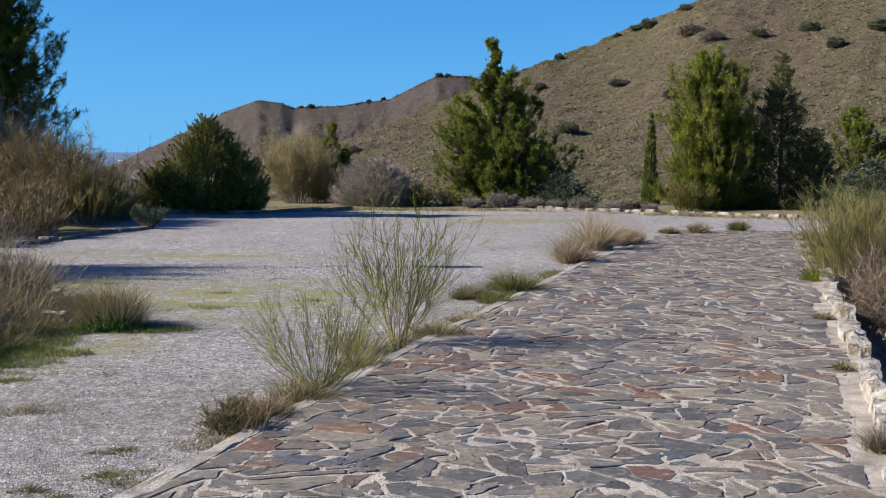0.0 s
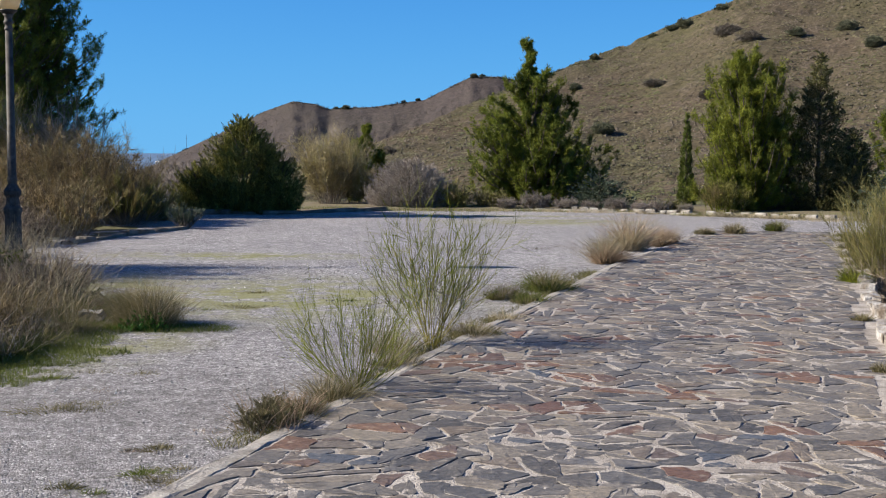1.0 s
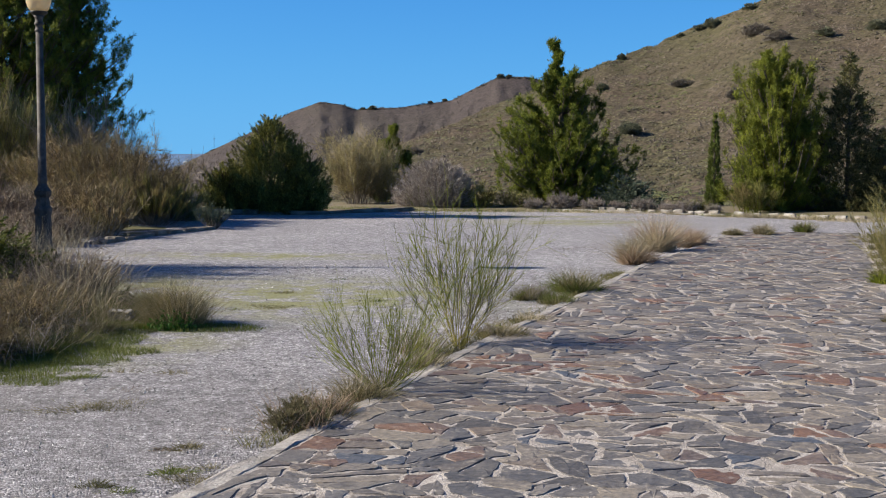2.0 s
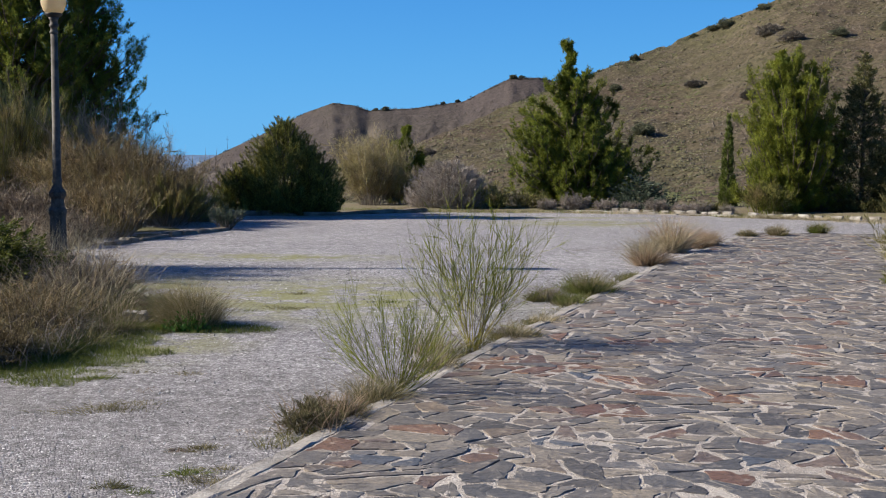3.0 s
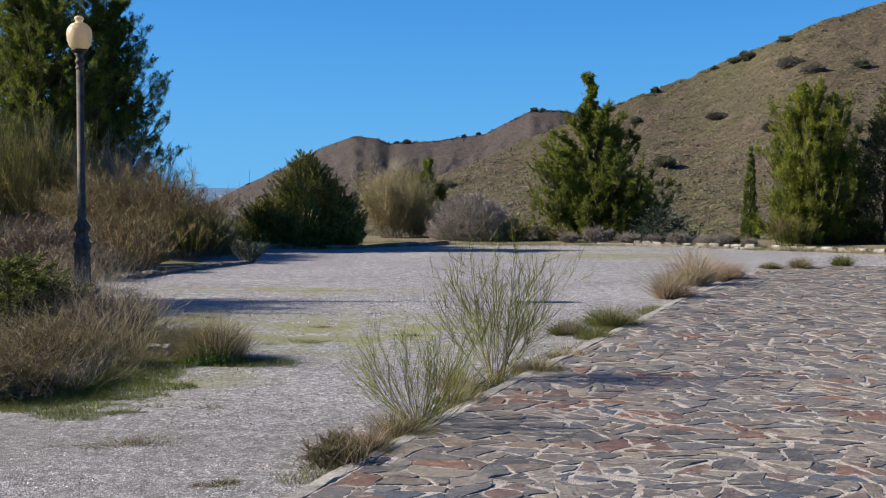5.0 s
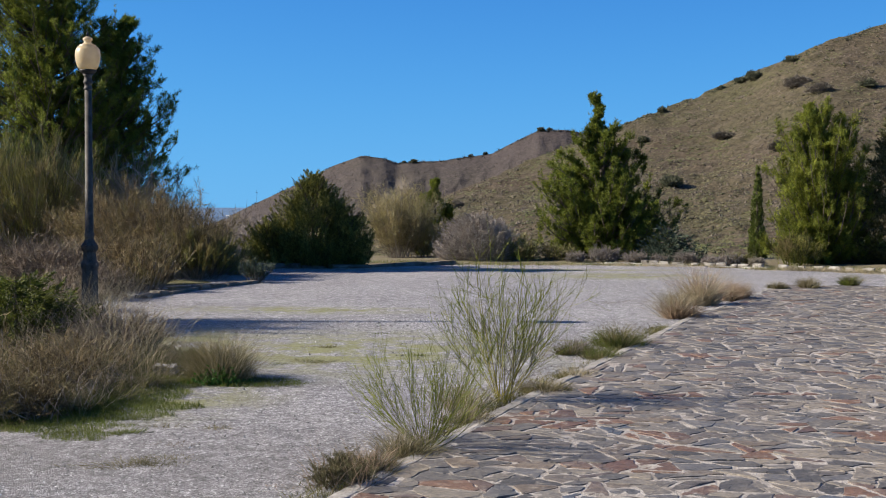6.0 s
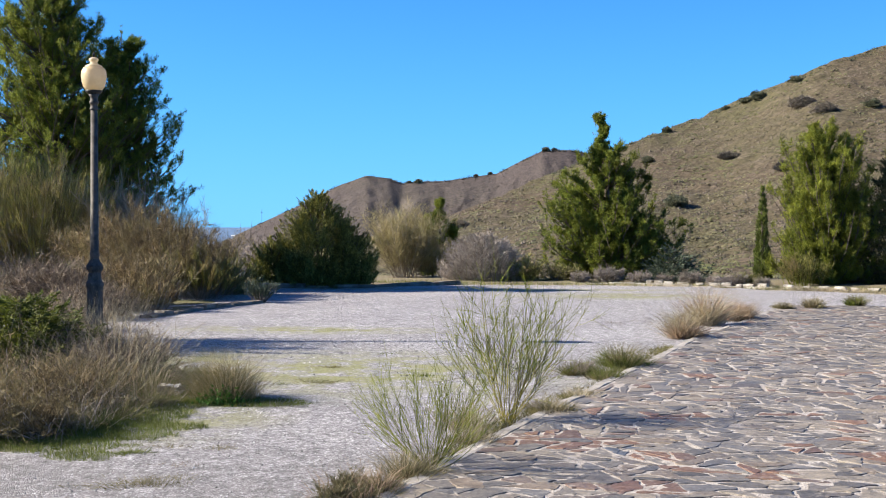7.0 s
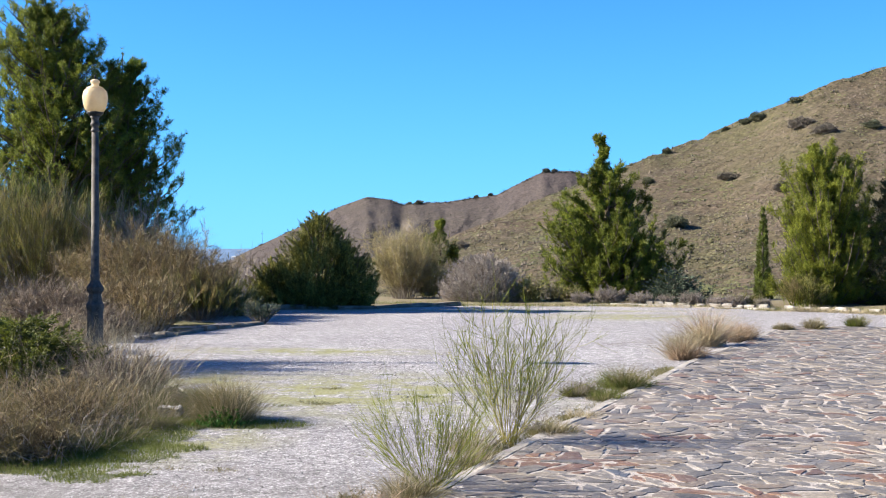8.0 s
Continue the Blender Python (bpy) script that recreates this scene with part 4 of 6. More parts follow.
def tuft(name, at, w, h, seed, n, mat, label, width=0.005, lean=0.55, droop=0.6, group="grass tufts", mat2=None, n2=0, category="grass tuft", flat=1.0, splay=0.38):
    """A grass tuft: arching blades from a tight root, longer in the middle."""
    rng = np.random.default_rng(seed)
    k = rng.integers(0, 8, n)
    mid, way, tall = rng.normal(size=(8, 2)) * w * 0.2 * (1, flat), rng.normal(size=(8, 2)) * 0.3, rng.uniform(0.5, 1.05, 8)
    q = mid[k] + rng.normal(size=(n, 2)) * w * 0.14 * (1, flat)
    P = np.column_stack([q, np.zeros(n)])
    out = np.column_stack([q / (w * 0.35), np.full(n, 0.9)])
    out[:, :2] += way[k]
    D = out * (lean / 0.55, lean / 0.55, 1) + rng.normal(size=(n, 3)) * (splay, splay, 0.2)
    L = h * rng.uniform(0.35, 1.15, n) * tall[k]
    ob = thing(name, at, label, category, group)
    part("foliage", blades(P, D, L, width, rng, droop), mat, ob)
    if mat2:
        q = rng.normal(size=(n2, 2)) * w * 0.18
        P = np.column_stack([q, np.zeros(n2)])
        D = np.column_stack([q / (w * 0.4), np.full(n2, 1.0)]) + rng.normal(size=(n2, 3)) * (0.25, 0.25, 0.1)
        part("straw", blades(P, D, h * rng.uniform(0.8, 1.35, n2), width * 0.7, rng, 0.4), mat2, ob, "pale dry stalks")
    return ob


G = -0.025   # level of the gravel

# trees behind the lot
pine("pine_tree", (1.70, 36.2, -0.3), 5.35, ((0.03, 1.3, 1.7), (0.17, 1.95, 2.35), (0.35, 2.05, 2.1), (0.5, 1.8, 1.6), (0.6, 1.6, 1.35), (0.7, 1.0, 0.95), (0.76, 0.75, 0.85), (0.8, 0.42, 0.6), (0.84, 0.24, 0.26), (0.95, 0.16, 0.16), (1, 0.08, 0.08)), 201, F_PINE,
     "tall green pine with a pointed leader behind the lot", limbs=290, up=0.7, needle=0.11, width=0.021, low=0.05, twig=11, tuft=8, lean=(-0.15, 0), brush=0.85, spray=0.18, inner=0.45)
pine("pine_tree", (7.50, 33.6, -0.3), 4.75, ((0.02, 1.3, 1.3), (0.15, 1.5, 1.5), (0.41, 1.5, 1.4), (0.63, 1.45, 1.25), (0.77, 1.2, 1.15), (0.87, 0.85, 0.95), (0.94, 0.5, 0.6), (1, 0.15, 0.2)), 202, F_PINE_LIGHT,
     "bushy bright green pine with feathery upright branches", limbs=300, up=1.3, needle=0.12, width=0.017, low=0.05, twig=10, tuft=9, brush=0.85, spray=0.24, inner=0.5)
conifer("dark_cypress", (9.45, 33.8, -0.3), 5.0, ((0, 1.3), (0.2, 1.35), (0.45, 0.92), (0.7, 0.48), (0.88, 0.17), (1, 0.03)), 203, F_ARIZ,
        "dark conical cypress with drooping tips and cones", 64000, 0.06, 0.028, 0.4, 3.8, 0.8, "cypress tree", per=42, cross=0.24, shell=0.7)
conifer("dark_cypress", (10.25, 33.2, -0.3), 2.7, ((0, 0.75), (0.3, 0.8), (0.6, 0.5), (0.85, 0.22), (1, 0.04)), 204, F_ARIZ,
        "smaller dark conical cypress beside a taller one", 24000, 0.06, 0.028, 0.4, 3.8, 0.8, "cypress tree", per=42, cross=0.24, shell=0.7)
conifer("slim_cypress", (6.60, 38.4, -0.4), 3.45, ((0, 0.24), (0.15, 0.26), (0.45, 0.20), (0.75, 0.11), (0.92, 0.045), (1, 0.01)), 205, F_CYPRESS,
        "slim dark column of an Italian cypress", 16000, 0.08, 0.02, 0.2, 1.5, 2.6, "cypress tree", trunk_r=0.05)
pine("pine_tree", (13.2, 38.0, -0.4), 3.4, ((0.03, 1.6), (0.3, 1.9), (0.6, 1.5), (0.85, 0.8), (0.95, 0.4), (1, 0.1)), 206, F_PINE,
     "round-topped green pine behind a blue cedar", limbs=80, up=0.8, needle=0.11, width=0.022, low=0.06, tuft=11)
pine("pine_tree", (15.4, 38.0, -0.4), 3.0, ((0.05, 1.2), (0.3, 1.5), (0.6, 1.3), (0.85, 0.7), (1, 0.1)), 207, F_PINE,
     "low green pine with dense rounded crown", limbs=70, up=0.8, needle=0.11, width=0.022, low=0.06, tuft=10)
pine("pine_sapling", (-3.62, 40.0, -0.5), 3.0, ((0.05, 0.6), (0.4, 0.5), (0.7, 0.3), (1, 0.08)), 208, F_PINE,
     "thin young pine with a sparse crown", limbs=64, up=1.2, needle=0.12, width=0.018, low=0.1, twig=5, tuft=8)
pine("pine_sapling", (-4.15, 40.4, -0.5), 2.5, ((0.05, 0.4), (0.4, 0.4), (0.7, 0.25), (1, 0.1)), 209, F_PINE_LIGHT,
     "small young pine beside a taller sapling", limbs=30, up=1.2, needle=0.16, width=0.025, low=0.1, twig=4, tuft=5)
pine("pine_sapling", (-3.15, 40.2, -0.5), 2.3, ((0.05, 0.4), (0.4, 0.4), (0.7, 0.2), (1, 0.1)), 214, F_PINE,
     "small dark young pine beside a taller sapling", limbs=30, up=1.2, needle=0.16, width=0.025, low=0.1, twig=4, tuft=5)
conifer("juniper_bush", (-5.98, 30.6, -0.1), 2.6, ((0, 1.05), (0.25, 1.15), (0.45, 1.05), (0.62, 0.84), (0.78, 0.54), (0.9, 0.24), (1, 0.04)), 210, F_JUNIPER,
        "broad dark juniper bush behind the low kerb", 92000, 0.07, 0.016, 0.45, 5.6, 1.5, "juniper bush", cross=0.13, shell=0.6, per=130)
conifer("juniper_bush", (-5.15, 30.7, -0.1), 1.75, ((0, 0.62), (0.3, 0.70), (0.6, 0.52), (0.85, 0.25), (1, 0.05)), 211, F_JUNIPER,
        "lower dark juniper growing into a larger one", 34000, 0.07, 0.016, 0.45, 5.4, 1.4, "juniper bush", cross=0.13, shell=0.6, per=130)
conifer("juniper_bush", (-7.1, 30.5, -0.1), 1.3, ((0, 0.45), (0.3, 0.55), (0.6, 0.5), (0.85, 0.25), (1, 0.05)), 215, F_JUNIPER,
        "low dark juniper at the foot of a larger one", 26000, 0.07, 0.016, 0.45, 5.0, 1.4, "juniper bush", cross=0.13, shell=0.6, per=130)
conifer("spreading_juniper", (3.45, 34.2, -0.2), 1.15, ((0, 0.72), (0.3, 0.75), (0.65, 0.42), (1, 0.08)), 212, F_BLUE,
        "low blue-green spreading juniper under the pine", 8000, 0.10, 0.03, 0.8, 4.6, 0.35, "juniper bush", shell=0.5, cross=0.13)
conifer("blue_cedar", (11.0, 30.6, -0.3), 1.85, ((0, 1.2), (0.3, 1.2), (0.6, 0.85), (0.85, 0.4), (1, 0.08)), 213, F_BLUE,
        "blue-green cedar with layered frosted branches", 12000, 0.11, 0.04, 0.7, 3.6, 0.3, "cedar tree", shell=0.6)

# left side pines behind the brooms
pine("pine_tree", (-18.6, 44.0, -1.6), 12.7, ((0.08, 3.2, 3.0), (0.2, 3.8, 3.3), (0.40, 4.0, 3.4), (0.49, 4.0, 3.5), (0.56, 4.0, 3.2), (0.67, 3.5, 2.9), (0.76, 3.0, 2.4), (0.83, 2.7, 2.1), (0.9, 2.2, 1.7), (0.96, 1.5, 1.1), (1, 0.4, 0.3)), 220, F_ALEPPO,
     "dark green Aleppo pine with long ragged branches", limbs=540, up=0.45, needle=0.16, width=0.021, twig=7, tuft=12, brush=0.8, spray=0.32, inner=0.5)
pine("pine_tree", (-16.9, 46.0, -1.6), 11.2, ((0.08, 2.4, 1.6), (0.2, 2.6, 1.9), (0.30, 2.8, 2.3), (0.42, 2.8, 2.7), (0.58, 2.4, 2.5), (0.7, 1.8, 2.1), (0.8, 1.3, 1.5), (0.93, 0.6, 0.6), (1, 0.1, 0.1)), 223, F_PINE_DARK,
     "dark green Aleppo pine standing behind another", limbs=310, up=0.4, needle=0.15, width=0.02, twig=7, tuft=12, brush=0.8, spray=0.3, low=0.2, inner=0.45)
pine("pine_tree", (-22.9, 44.5, -1.6), 11.0, ((0.08, 2.8), (0.35, 3.6), (0.6, 2.9), (0.8, 1.9), (1, 0.3)), 221, F_PINE_DARK,
     "dark green Aleppo pine beside a taller one", limbs=120, up=0.5, needle=0.2, width=0.035, twig=7, tuft=6, brush=0.75, spray=0.34)
pine("pine_tree", (-17.6, 28.1, -0.3), 10.8, ((0.1, 1.0), (0.3, 1.5), (0.6, 1.4), (0.85, 0.9), (1, 0.1)), 222, F_PINE_DARK,
     "slender tall pine whose shadow crosses the far lot", limbs=130, up=0.7, needle=0.24, width=0.08, twig=6, tuft=6, brush=0.6, spray=0.3, low=0.6)

# brooms
broom("broom_bush", (-0.34, 9.32, G), 1.22, 230, 26, 0.74, (F_BROOM_YEL, F_BROOM), "thin green broom with yellow lower stems beside the kerb", 0.0021, (7, 4), base_r=0.05, sub_len=0.34, spread=0.5, fine=False, lift=0.3, twigs=6)
broom("broom_bush", (-0.75, 7.5, G), 0.76, 231, 48, 1.1, (F_BROOM, F_BROOM), "small fan of green broom stems beside the kerb", 0.0015, (4, 3), base_r=0.04, sub_len=0.34, spread=0.36, fine=False, lift=0.5, twigs=2)
OLD = (F_TWIG, F_BROOM_OLD)
DRY = (F_TWIG, F_BROOM_DEAD)
broom("broom_bush", (-12.75, 29.2, -0.1), 3.75, 232, 150, 0.66, OLD, "large olive broom bush behind the lamp", 0.0036, (13, 14), sub_len=0.2, base_r=0.6, spread=0.3, twigs=6)
broom("broom_bush", (-8.3, 14.8, 0), 3.0, 233, 240, 0.44, OLD, "tall olive broom bush at the edge of the bed", 0.0024, (14, 13), sub_len=0.19, base_r=0.5, spread=0.3, twigs=9)
broom("broom_bush", (-14.5, 29.6, -0.1), 3.5, 234, 100, 0.6, OLD, "olive broom bush under the pine", 0.005, (10, 12), sub_len=0.2, base_r=0.5, spread=0.22)
broom("broom_bush", (-9.4, 26.3, 0), 2.3, 235, 130, 0.85, DRY, "half-dry brown broom bush on the stone-edged bed", 0.003, (14, 14), sub_len=0.22, base_r=0.5, spread=0.95, twigs=10)
broom("broom_bush", (-8.15, 25.6, 0), 1.95, 236, 150, 1.0, DRY, "wide half-dry broom bush on the bed", 0.003, (14, 14), sub_len=0.2, base_r=0.5, spread=0.95, twigs=10)
broom("broom_bush", (-7.35, 24.9, 0), 1.15, 237, 100, 1.05, OLD, "low yellowing broom bush at the bed's edge", 0.004, (12, 13), sub_len=0.27, base_r=0.35, spread=0.24)
broom("broom_bush", (-8.1, 22.6, 0), 1.15, 242, 110, 1.1, DRY, "low brown broom bush at the bed's edge", 0.0038, (12, 13), sub_len=0.28, base_r=0.4, spread=0.6)
broom("broom_bush", (-7.35, 21.3, 0), 0.75, 243, 80, 1.1, DRY, "low dry broom bush behind the edging stones", 0.0055, (8, 6), sub_len=0.3, base_r=0.3, spread=0.6)
broom("bare_bush", (-9.75, 28.6, 0), 2.9, 247, 60, 0.5, (F_TWIG, F_PINK), "tall leafless pinkish brown bush under the pine", 0.006, (9, 7), sub_len=0.22, base_r=0.3, spread=0.6)
scrub("dry_shrub", (-7.6, 19.4, 0), 1.7, 1.6, 0.8, 244, 90, (F_BROWN, F_BROWN), "brown leafless shrub behind the lamp", 0.005, (9, 5), blade_mat=F_STRAW, blades_n=400, blade_len=0.6)
scrub("dry_shrub", (-9.0, 21.0, 0), 2.2, 1.6, 1.25, 245, 100, (F_BROWN, F_BROWN), "tall brown leafless shrub behind the lamp", 0.004, (10, 9))
scrub("dry_shrub", (-6.9, 16.9, 0), 1.4, 1.4, 0.6, 246, 70, (F_BROWN, F_BROWN), "low dry shrub at the lamp's foot", 0.004, (9, 5), blade_mat=F_STRAW, blades_n=500, blade_len=0.6)
broom("broom_bush", (-5.85, 23.9, G), 0.52, 238, 60, 0.9, (F_TWIG, F_BLUE), "small grey-green broom at the kerb end", 0.004, (7, 6), sub_len=0.3, spread=0.4)
broom("broom_bush", (5.3, 15.2, -0.3), 1.42, 239, 80, 0.7, (F_TWIG, F_BROOM_GOLD), "olive-green broom bush over the stone wall", 0.0021, (11, 12), sub_len=0.24, base_r=0.28, spread=0.4)
broom("broom_bush", (6.3, 17.2, -0.3), 1.6, 240, 80, 0.7, (F_TWIG, F_BROOM_GOLD), "green broom bush behind the stone wall", 0.0021, (11, 12), sub_len=0.24, base_r=0.28, spread=0.4)

# tamarisk and other shrubs behind the lot
broom("tamarisk_bush", (-4.42, 36.4, -0.15), 2.5, 250, 84, 0.62, (F_TWIG, F_TAM), "pale yellow leafless tamarisk bush behind the lot", 0.004, (13, 13), sub_len=0.24, base_r=0.3, spread=0.8, lift=0.25, twigs=5)
broom("tamarisk_bush", (-3.6, 36.9, -0.2), 1.4, 251, 45, 0.62, (F_TWIG, F_TAM), "lower yellow tamarisk bush", 0.0045, (11, 12), sub_len=0.24, base_r=0.25, spread=0.6)
conifer("grey_shrub", (-1.97, 34.5, -0.05), 1.4, ((0, 1.0), (0.25, 1.15), (0.5, 1.05), (0.75, 0.72), (0.92, 0.35), (1, 0.1)), 252, F_GREY,
        "wide grey-brown leafless shrub behind the lot", 42000, 0.075, 0.015, 0.35, 4.0, 1.0, "shrub", trunk_r=0.04, per=50, cross=0.2, shell=0.5)
scrub("olive_shrub", (-0.75, 34.3, -0.05), 1.6, 1.3, 1.0, 253, 45, (F_TWIG, F_BROOM_OLD), "olive green low shrub behind the lot", 0.009, (8, 6))
scrub("olive_shrub", (0.35, 34.2, -0.05), 1.2, 1.0, 0.75, 254, 40, (F_TWIG, F_OLIVE), "dark olive low shrub behind the lot", 0.009, (8, 6))
scrub("bare_bush", (-7.6, 31.2, -0.1), 0.9, 0.9, 1.65, 255, 26, (F_TWIG, F_TWIG), "bare grey upright bush by the juniper", 0.008, (8, 4), lean=0.35)
scrub("grey_shrub", (-8.1, 28.4, -0.05), 1.8, 1.2, 0.9, 256, 50, (F_TWIG, F_LAV), "low grey shrub by the far kerb", 0.009, (8, 5))
scrub("olive_shrub", (-7.3, 26.6, -0.05), 1.5, 1.0, 0.7, 257, 50, (F_TWIG, F_BROOM_OLD), "low olive shrub on the bed", 0.008, (8, 5))
first = scrub("lavender_bush", (1.60, 33.6, -0.02), 0.95, 0.8, 0.6, 258, 70, (F_TWIG, F_LAV), "rounded grey lavender bush along the white kerb", 0.005, (9, 6), group="lavender row")
for x, s in ((2.42, 0.75), (3.05, 0.62), (3.7, 0.8), (4.3, 0.6), (4.85, 0.72), (0.85, 0.7), (5.45, 0.55)):
    copy_thing(first, pose(x, rim_y(x) + 1.15 + 0.2 * math.sin(x * 7), -0.02, 0, 0, x * 77) @ Matrix.Diagonal((s, s, s, 1)))
scrub("olive_shrub", (5.15, 32.2, -0.05), 1.1, 0.8, 0.5, 259, 40, (F_TWIG, F_OLIVE), "low green shrub along the white kerb", 0.008, (8, 6))
broom("broom_bush", (6.55, 32.2, -0.1), 0.95, 260, 60, 0.6, (F_BROOM, F_BROOM_OLD), "soft green broom at the foot of the pine", 0.0045, (9, 8), sub_len=0.3, base_r=0.3, spread=0.45)

# big dry mass at the front bed
scrub("dry_shrub", (-4.4, 9.4, 0), 2.1, 2.0, 0.66, 270, 200, (F_GREY, F_BROOM_DEAD), "tangled grey-brown dry shrub on the front bed", 0.0024, (9, 7), blade_mat=F_PINK, blades_n=260, blade_len=0.6, wob=0.2, droop=0.5, lean=1.1)
scrub("dry_shrub", (-4.35, 11.3, 0), 1.4, 1.8, 0.82, 271, 110, (F_GREY, F_BROWN), "dry grey shrub with straw on the front bed", 0.0026, (8, 6), blade_mat=F_STRAW, blades_n=420, blade_len=0.85, wob=0.14, droop=0.35)
scrub("dry_shrub", (-6.2, 13.4, 0), 2.0, 1.6, 0.35, 272, 110, (F_BROWN, F_BROWN), "dry grey shrub at the back of the bed", 0.0025, (9, 8), blade_mat=F_STRAW, blades_n=900, blade_len=0.75)
scrub("dry_shrub", (-4.6, 8.35, 0), 1.1, 0.9, 0.5, 273, 90, (F_TWIG, F_OLIVE), "low dry shrub at the front of the bed", 0.0035, (8, 5), blade_mat=F_GRASS, blades_n=600, blade_len=0.35, wob=0.2, droop=0.5)
scrub("dry_shrub", (-3.95, 8.4, 0), 1.3, 0.9, 0.5, 277, 150, (F_GREY, F_BROOM_DEAD), "low dark brown tangle at the front of the bed", 0.0021, (8, 8), blade_mat=F_GREY, blades_n=120, blade_len=0.45, wob=0.22, droop=0.6, lean=1.2)
tuft("grass_tuft", (-3.95, 9.9, 0), 0.8, 0.6, 274, 400, F_OLIVE, "arching olive and straw grass at the bed's rim", 0.004, mat2=F_STRAW, n2=180)
tuft("grass_tuft", (-4.1, 11.2, 0), 0.8, 0.8, 275, 350, F_OLIVE, "tall straw-tipped grass on the bed", 0.004, mat2=F_STRAW, n2=220)
for i, (x, y, w, h, n) in enumerate(((-3.5, 9.25, 0.6, 0.32, 340), (-3.4, 9.95, 0.5, 0.40, 340), (-3.45, 8.75, 0.5, 0.22, 400), (-3.6, 10.7, 0.5, 0.5, 320), (-4.55, 10.1, 0.6, 0.6, 360), (-3.6, 8.6, 0.3, 0.24, 260), (-4.3, 8.75, 0.5, 0.45, 400))):
    tuft("grass_tuft", (x, y, 0), w, h, 285 + i, n, (F_OLIVE, F_SCRUFFY, F_GRASS)[i % 3], "olive-brown grass along the rim of the bed", 0.003, 0.4, 0.5, mat2=F_STRAW, n2=70, splay=0.65)
conifer("creeping_juniper", (-5.1, 11.2, 0), 0.85, ((0, 0.55), (0.5, 0.6), (0.85, 0.35), (1, 0.1)), 276, F_CREEP, "green creeping juniper in the dry bed", 46000, 0.045, 0.012, 0.5, 6.0, 0.3, "juniper bush", trunk_r=0.02, per=110, cross=0.12, shell=0.6)

# stones at the foot of the bed
for i, (x, y, w, m, lb) in enumerate(((-3.41, 10.56, 0.10, M_LIME, "pale flat stone lying in the grass by the bed"), (-3.72, 11.62, 0.07, M_RUST, "small rust-red stone by the bed"), (-3.86, 11.93, 0.10, M_ROCK, "dark rough stone at the corner of the bed"))):
    rng = np.random.default_rng(278 + i)
    solo("stone", rough_block(rng, w * 2, w * 1.3, w * 0.9, 0.2), m, (x, y, -0.01), lb, "stone", "stones by the bed")

# tussock with fresh leaves at its foot
tuft("grass_tussock", (-2.82, 10.35, G), 0.58, 0.50, 280, 6000, F_SCRUFFY, "olive grass tussock with straw tips on the gravel", 0.0028, 0.12, 0.35, mat2=F_STRAW, n2=500, splay=0.42)
rng = np.random.default_rng(281)
q = rng.normal(size=(700, 3)) * (0.10, 0.06, 0.055)
q[:, 2] = np.abs(q[:, 2])
weed = thing("leafy_weed", (-2.80, 10.10, G), "fresh green leafy weed under the tussock", "weed")
part("foliage", blades(q, rng.normal(size=(700, 3)) + (0, -0.3, 0.6), 0.035, 0.024, rng), F_WEED, weed)

